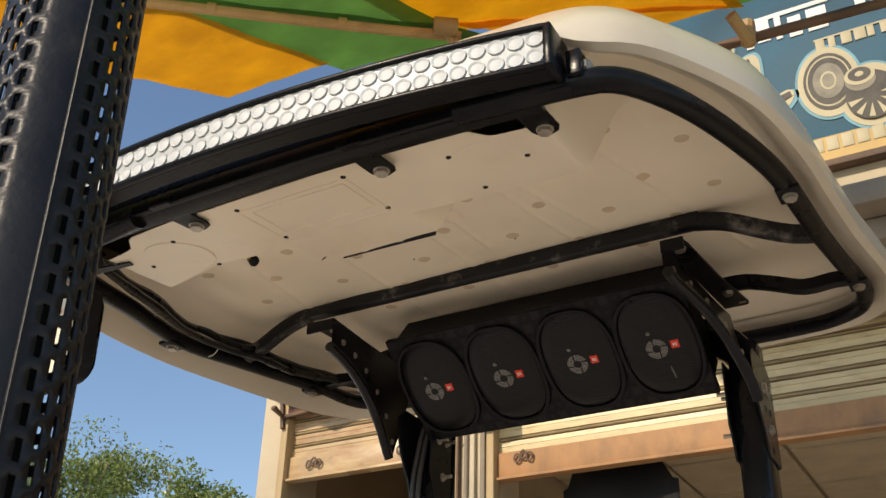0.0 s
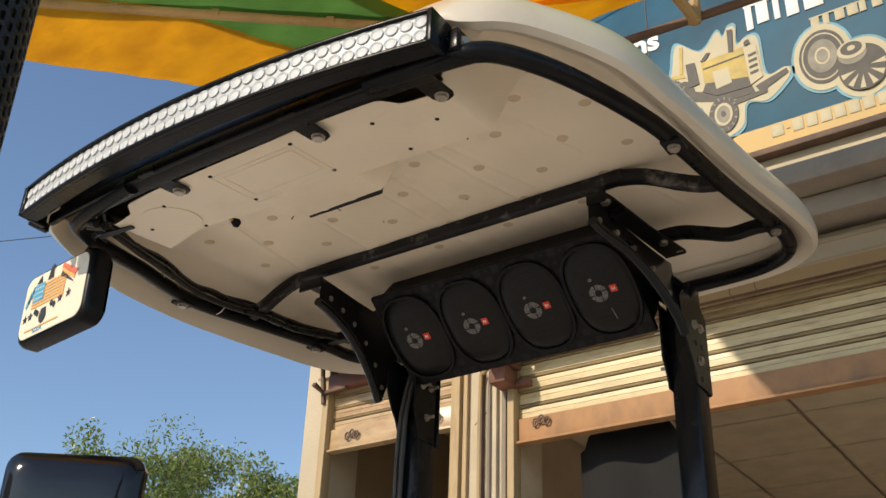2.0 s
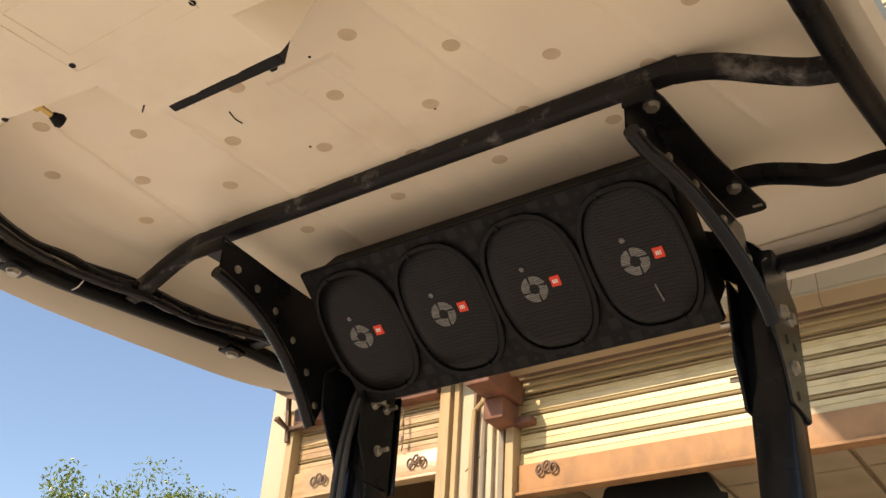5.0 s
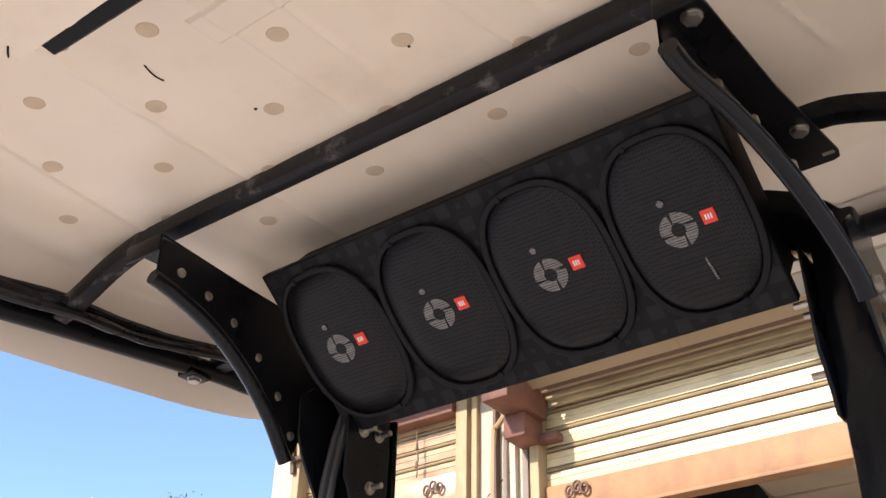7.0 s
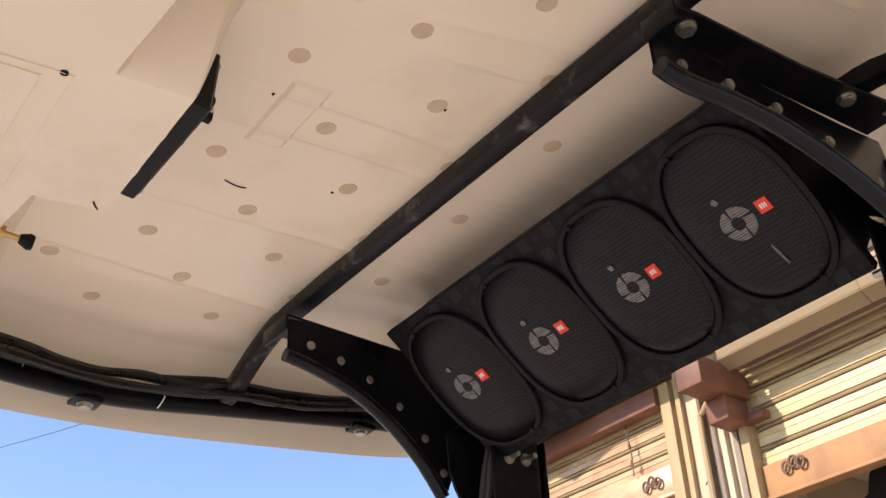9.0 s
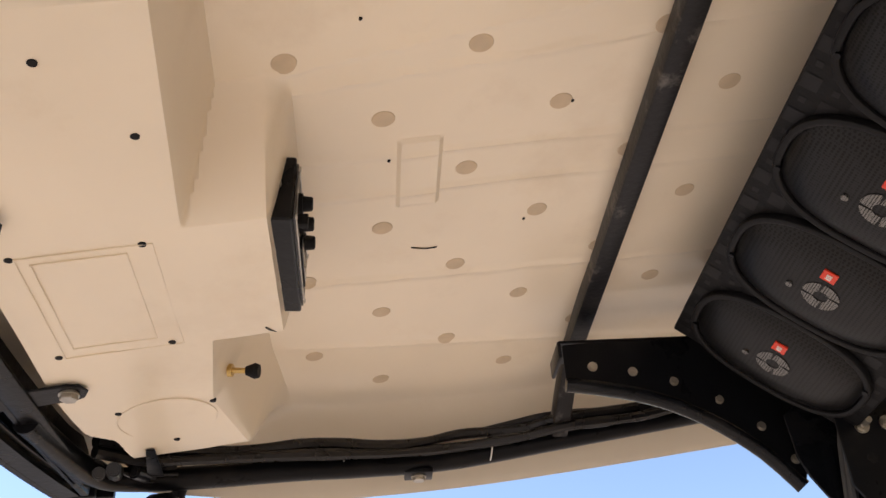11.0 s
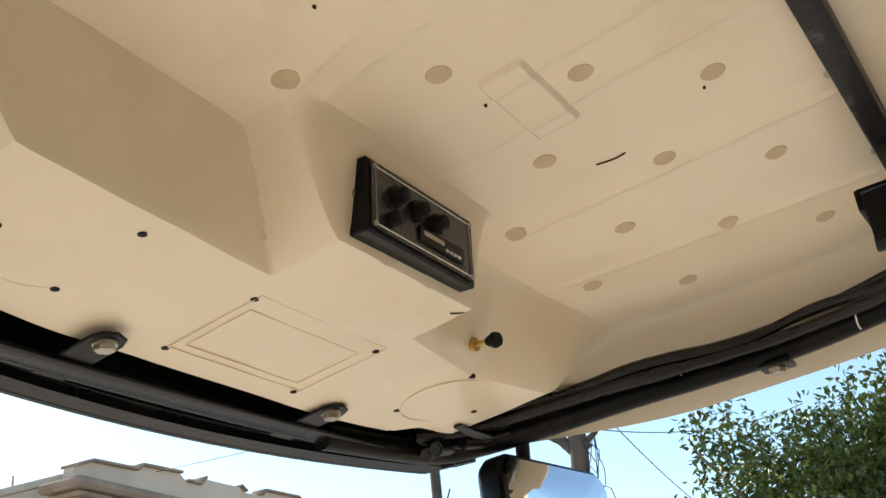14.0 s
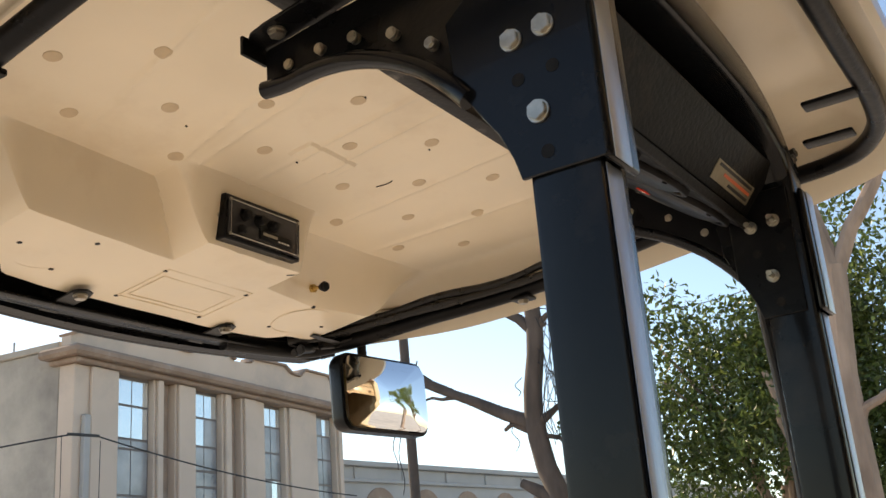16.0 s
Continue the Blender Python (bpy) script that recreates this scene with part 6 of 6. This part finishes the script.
def leaf_cloud(clumps, per, size, seed):
    """Many small folded leaves, thrown into clumps with uneven edges."""
    rnd = np.random.RandomState(seed)
    verts, faces = [], []
    for (cx, cy, cz), r in clumps:
        for _ in range(per):
            d = rnd.normal(size=3)
            d /= np.linalg.norm(d)
            p = np.array((cx, cy, cz)) + d * r * rnd.uniform(0.25, 1.08) ** 0.6 * np.array((1, 1, 0.85))
            a = rnd.normal(size=3)
            a[2] -= 0.5
            a /= np.linalg.norm(a)
            b = np.cross(a, rnd.normal(size=3))
            b /= np.linalg.norm(b) + 1e-6
            l, w = size * rnd.uniform(0.6, 1.3), size * rnd.uniform(0.16, 0.3)
            c = np.cross(a, b) * w * 0.4
            i = len(verts)
            verts += [p, p + a * l * 0.5 + b * w + c, p + a * l, p + a * l * 0.5 - b * w + c]
            faces += [(i, i + 1, i + 2), (i, i + 2, i + 3)]
    me = bpy.data.meshes.new("crown")
    me.from_pydata([tuple(v) for v in verts], [], faces)
    return me


def crown(tree, clumps, per, size, seed, material, label=""):
    me = leaf_cloud(clumps, per, size, seed)
    me.materials.append(material)
    ob = new("crown", me)
    ob.parent = tree
    if label:
        ob["label"] = label
    return ob


def branchy(base, height, spread, n, seed, r0):
    """Limb specs for a broad tree and the clumps at their ends."""
    rnd = random.Random(seed)
    base = Vector(base)
    specs, clumps = [], []
    top = base + Vector((rnd.uniform(-0.2, 0.2), rnd.uniform(-0.2, 0.2), height * 0.55))
    specs.append(([base, base.lerp(top, 0.5) + Vector((0.08, 0.05, 0)), top], r0, r0 * 0.6))
    for k in range(n):
        a = 2 * math.pi * k / n + rnd.uniform(-0.4, 0.4)
        s = spread * rnd.uniform(0.45, 1.0)
        e = top + Vector((s * math.cos(a), s * math.sin(a), height * rnd.uniform(0.02, 0.43)))
        st = base.lerp(top, rnd.uniform(0.6, 1.0))
        mid = st.lerp(e, 0.5) + Vector((0, 0, height * 0.06))
        specs.append(([st, mid, e], r0 * 0.4, r0 * 0.08))
        clumps.append((tuple(e), height * rnd.uniform(0.08, 0.15)))
        clumps.append((tuple(mid.lerp(e, 0.6) + Vector((rnd.uniform(-.3, .3), rnd.uniform(-.3, .3), rnd.uniform(0, .4)))), height * rnd.uniform(0.07, 0.13)))
    return specs, clumps


def build_trees():
    # small feathery trees behind the tractor
    for (x, y, h, sp, seed) in ((-12.7, 9.2, 7.1, 1.35, 3), (-10.0, 9.0, 6.3, 0.5, 5)):
        t = thing("tree", "small leafy green tree behind the shop corner", "tree", "background trees")
        specs, cl = branchy((x, y, 0), h, sp, 26 if sp > 1 else 12, seed, 0.13)
        rl = random.Random(seed)
        cl = [(tuple(Vector(c) + Vector((rl.uniform(-0.3, 0.3), rl.uniform(-0.3, 0.3), rl.uniform(-0.25, 0.25)))), r * rl.uniform(0.3, 0.6)) for c, r in cl for _ in range(2)]
        part("trunk", limb_mesh(specs), BARK, t)
        crown(t, cl, 190, 0.085, seed, LEAF_PALE)
    # big tree over the road
    t = thing("tree", "large leafy tree with pale forked trunk over the road", "tree", "background trees")
    specs, cl = branchy((-10.5, -2.6, 0), 4.9, 1.45, 30, 11, 0.16)
    random.seed(17)
    cl += [((-10.6 + random.uniform(-1, 1), -2.75 + random.uniform(-1.1, 1.4), random.uniform(1.8, 4.2)), random.uniform(0.4, 0.7)) for _ in range(28)]
    part("trunk", limb_mesh([specs[0]] + [(p, r0 * 0.6, r1) for p, r0, r1 in specs[1::3]]), BARK, t)
    cl = [(c, r) for c, r in cl if not (c[1] < -3.5 and c[2] > 3.9)]
    crown(t, cl, 330, 0.095, 12, LEAF)
    crown(t, [(c, r * 1.05) for c, r in cl[1::3]], 130, 0.08, 31, LEAF_PALE)
    t = thing("tree", "tall eucalyptus-like tree with bare pale limbs", "tree", "background trees")
    def q(y, z, x=-9.0):
        return Vector((x, y, z))
    specs = [([q(-1.46, 0), q(-1.48, 3.1), q(-1.47, 3.6), q(-1.42, 4.1), q(-1.37, 4.6)], 0.15, 0.125),
             ([q(-1.37, 4.5), q(-1.47, 5.09), q(-1.52, 5.53), q(-1.6, 6.4)], 0.105, 0.06),
             ([q(-1.36, 4.5), q(-1.14, 4.95), q(-0.85, 5.33), q(-0.5, 6.2)], 0.085, 0.05),
             ([q(-1.48, 2.95), q(-1.36, 3.2), q(-1.2, 3.26), q(-0.8, 3.5)], 0.06, 0.03),
             ([q(-2.1, 2.9, -9.4), q(-2.24, 3.24, -9.4), q(-2.26, 3.53, -9.4), q(-2.33, 3.77, -9.4)], 0.07, 0.03)]
    part("trunk", limb_mesh(specs), BARK, t)
    rnd = random.Random(4)
    cl = [((-9.6 + rnd.uniform(-1.2, 0.2), -0.9 + rnd.uniform(-0.9, 1.6), rnd.uniform(2.0, 6.6)), rnd.uniform(0.4, 0.8)) for _ in range(56)]
    cl = [(c, r) for c, r in cl if c[2] < (6.4 if c[1] < -1.1 else 4.5)]
    crown(t, cl, 300, 0.095, 14, LEAF)
    crown(t, [(c, r * 1.05) for c, r in cl[1::3]], 130, 0.08, 33, LEAF_PALE)
    # dead tree with cut limbs and tangled wire
    t = thing("dead_tree", "bare dead tree with cut limbs hung with wire", "tree", "background trees")
    def q(y, z, x=-9.0):
        return Vector((x, y, z))
    specs = [([q(-4.40, 0), q(-4.55, 1.8), q(-4.62, 2.76), q(-4.75, 3.09), q(-4.81, 3.4), q(-4.84, 3.66), q(-4.82, 3.95), q(-4.74, 4.35), q(-4.71, 4.67), q(-4.73, 5.1), q(-4.70, 5.5)], 0.17, 0.085),
             ([q(-4.88, 3.60), q(-5.24, 3.76), q(-5.6, 3.95), q(-5.98, 4.13), q(-6.25, 4.26), q(-6.55, 4.33)], 0.085, 0.04),
             ([q(-5.9, 4.11), q(-6.17, 4.26), q(-6.31, 4.37)], 0.045, 0.035),
             ([q(-6.28, 4.27), q(-6.40, 4.38), q(-6.43, 4.42), q(-6.36, 4.58)], 0.022, 0.008),
             ([q(-6.43, 4.40), q(-6.50, 4.46)], 0.016, 0.006),
             ([q(-5.85, 4.04), q(-6.05, 4.05), q(-6.18, 4.09), q(-6.36, 4.07)], 0.025, 0.012),
             ([q(-4.85, 3.48), q(-5.08, 3.60), q(-5.14, 3.61), q(-5.23, 3.56)], 0.045, 0.02),
             ([q(-4.74, 4.62), q(-4.90, 4.80), q(-5.05, 4.90), q(-5.30, 4.97)], 0.065, 0.045),
             ([q(-4.70, 4.55), q(-4.60, 4.74), q(-4.50, 4.80), q(-4.46, 4.86)], 0.045, 0.022),
             ([q(-4.62, 4.66), q(-4.55, 4.68)], 0.025, 0.01),
             ([q(-4.78, 3.58), q(-4.62, 3.67), q(-4.47, 3.76)], 0.06, 0.022),
             ([q(-4.78, 3.44), q(-4.57, 3.39), q(-4.42, 3.30)], 0.032, 0.018),
             ([q(-4.66, 2.72), q(-4.92, 2.87), q(-5.07, 2.95)], 0.085, 0.05)]
    part("trunk", limb_mesh(specs, 11), BARK_DARK, t)
    rnd = random.Random(9)
    for k in range(9):
        c = q(-4.52 + rnd.uniform(-0.12, 0.08), 4.2 + rnd.uniform(-0.7, 0.45), -8.93)
        pts = [c + Vector((0, rnd.uniform(0.05, 0.15) * math.cos(a), rnd.uniform(0.12, 0.45) * math.sin(a))) for a in np.linspace(0, 2 * math.pi, 10)[:-1]]
        part("wire_loop", sweep(smooth_path(pts, 0.06, True), ring(0.005, 5), True, up=(1, 0, 0)), CABLE, t)
    for k, (a, c) in enumerate(((q(-4.5, 4.9, -8.93), q(-4.6, 3.3, -8.93)), (q(-4.55, 5.0, -8.93), q(-4.42, 3.2, -8.93)), (q(-4.93, 4.1, -8.9), q(-4.97, 3.9, -8.9)), (q(-5.08, 3.6, -8.95), q(-5.06, 3.3, -8.95)))):
        pts = [a.lerp(c, f) + Vector((0, 0.04 * math.sin(7 * f + k), 0)) for f in np.linspace(0, 1, 12)]
        part("hanging_wire", sweep(pts, ring(0.005, 5), up=(1, 0, 0)), CABLE, t)
    part("junction_box", box(-8.98, -8.90, -4.46, -4.39, 3.04, 3.20, 0.008), WHITE_INK, t, "small pale junction box")
    # suckers with leaves low on the trunk
    crown(t, [((-9.05, -4.46 + 0.05 * k, 3.5 - 0.12 * k), 0.12) for k in range(4)], 36, 0.09, 21, LEAF)


build_trees()


def build_wires():
    po = thing("utility_pole", "weathered brown iron utility pole beside the road", "pole")
    part("pole", cyl((-9.0, -6.48, 0), (-9.0, -6.56, 5.9), 0.065, 0.058, seg=12), POLE_BROWN, po)
    for k, (y, z0, z1) in enumerate(((-6.62, 3.0, 3.9), (-6.70, 3.3, 3.95))):
        part("loose_wire", sweep([(-8.9, y + 0.03 * math.sin(9 * f + k), z0 + (z1 - z0) * f) for f in np.linspace(0, 1, 12)], ring(0.006, 5), up=(1, 0, 0)), CABLE, po)
    runs = (((-6.0, -12.5, 3.85), (-8.69, -12.5, 4.55), -0.03), ((-9.2, -12.5, 4.57), (-15.6, -12.5, 3.88), 0.12), ((-14, -3.5, 5.9), (-9, -4.7, 4.9), 0.2), ((-20, -40, 12.5), (-9, -6.5, 5.6), 0.6), ((-14, -5, 4.5), (-9, -4.6, 5.3), 0.1), ((-22, 3, 10.2), (2, 5.98, 6.55), 0.5), ((-16, -6.0, 8.5), (3, 2.5, 5.6), 0.4), ((-8.55, -12.5, 4.53), (-8.62, -12.5, 0.0), 0.0), ((-9.26, -12.5, 4.5), (-9.24, -12.5, 0.0), 0.0))
    for k, (a, b, sag) in enumerate(runs):
        w = thing("wire", "thin black overhead cable across the road", "cable", "overhead wires")
        a, b = Vector(a), Vector(b)
        pts = [a.lerp(b, t) - Vector((0, 0, sag * 4 * t * (1 - t))) for t in np.linspace(0, 1, 24)]
        part("strand", sweep(pts, ring(0.006 if k > 1 else 0.014, 6), up=(0.2, 0.9, 0.3)), CABLE, w)
        if k == 5:
            part("roof_post", cyl((2, 5.98, 4.05), (2, 5.98, 6.60), 0.02, seg=8), RUST_STEEL, w)
    sp = thing("cable_spreader", "short dark bar that carries the street cables", "cable bar")
    part("bar", sweep([(-8.66, -12.5, 4.56), (-9.22, -12.5, 4.575)], rect_profile(0.05, 0.04, 0.006)), CABLE, sp)


build_wires()
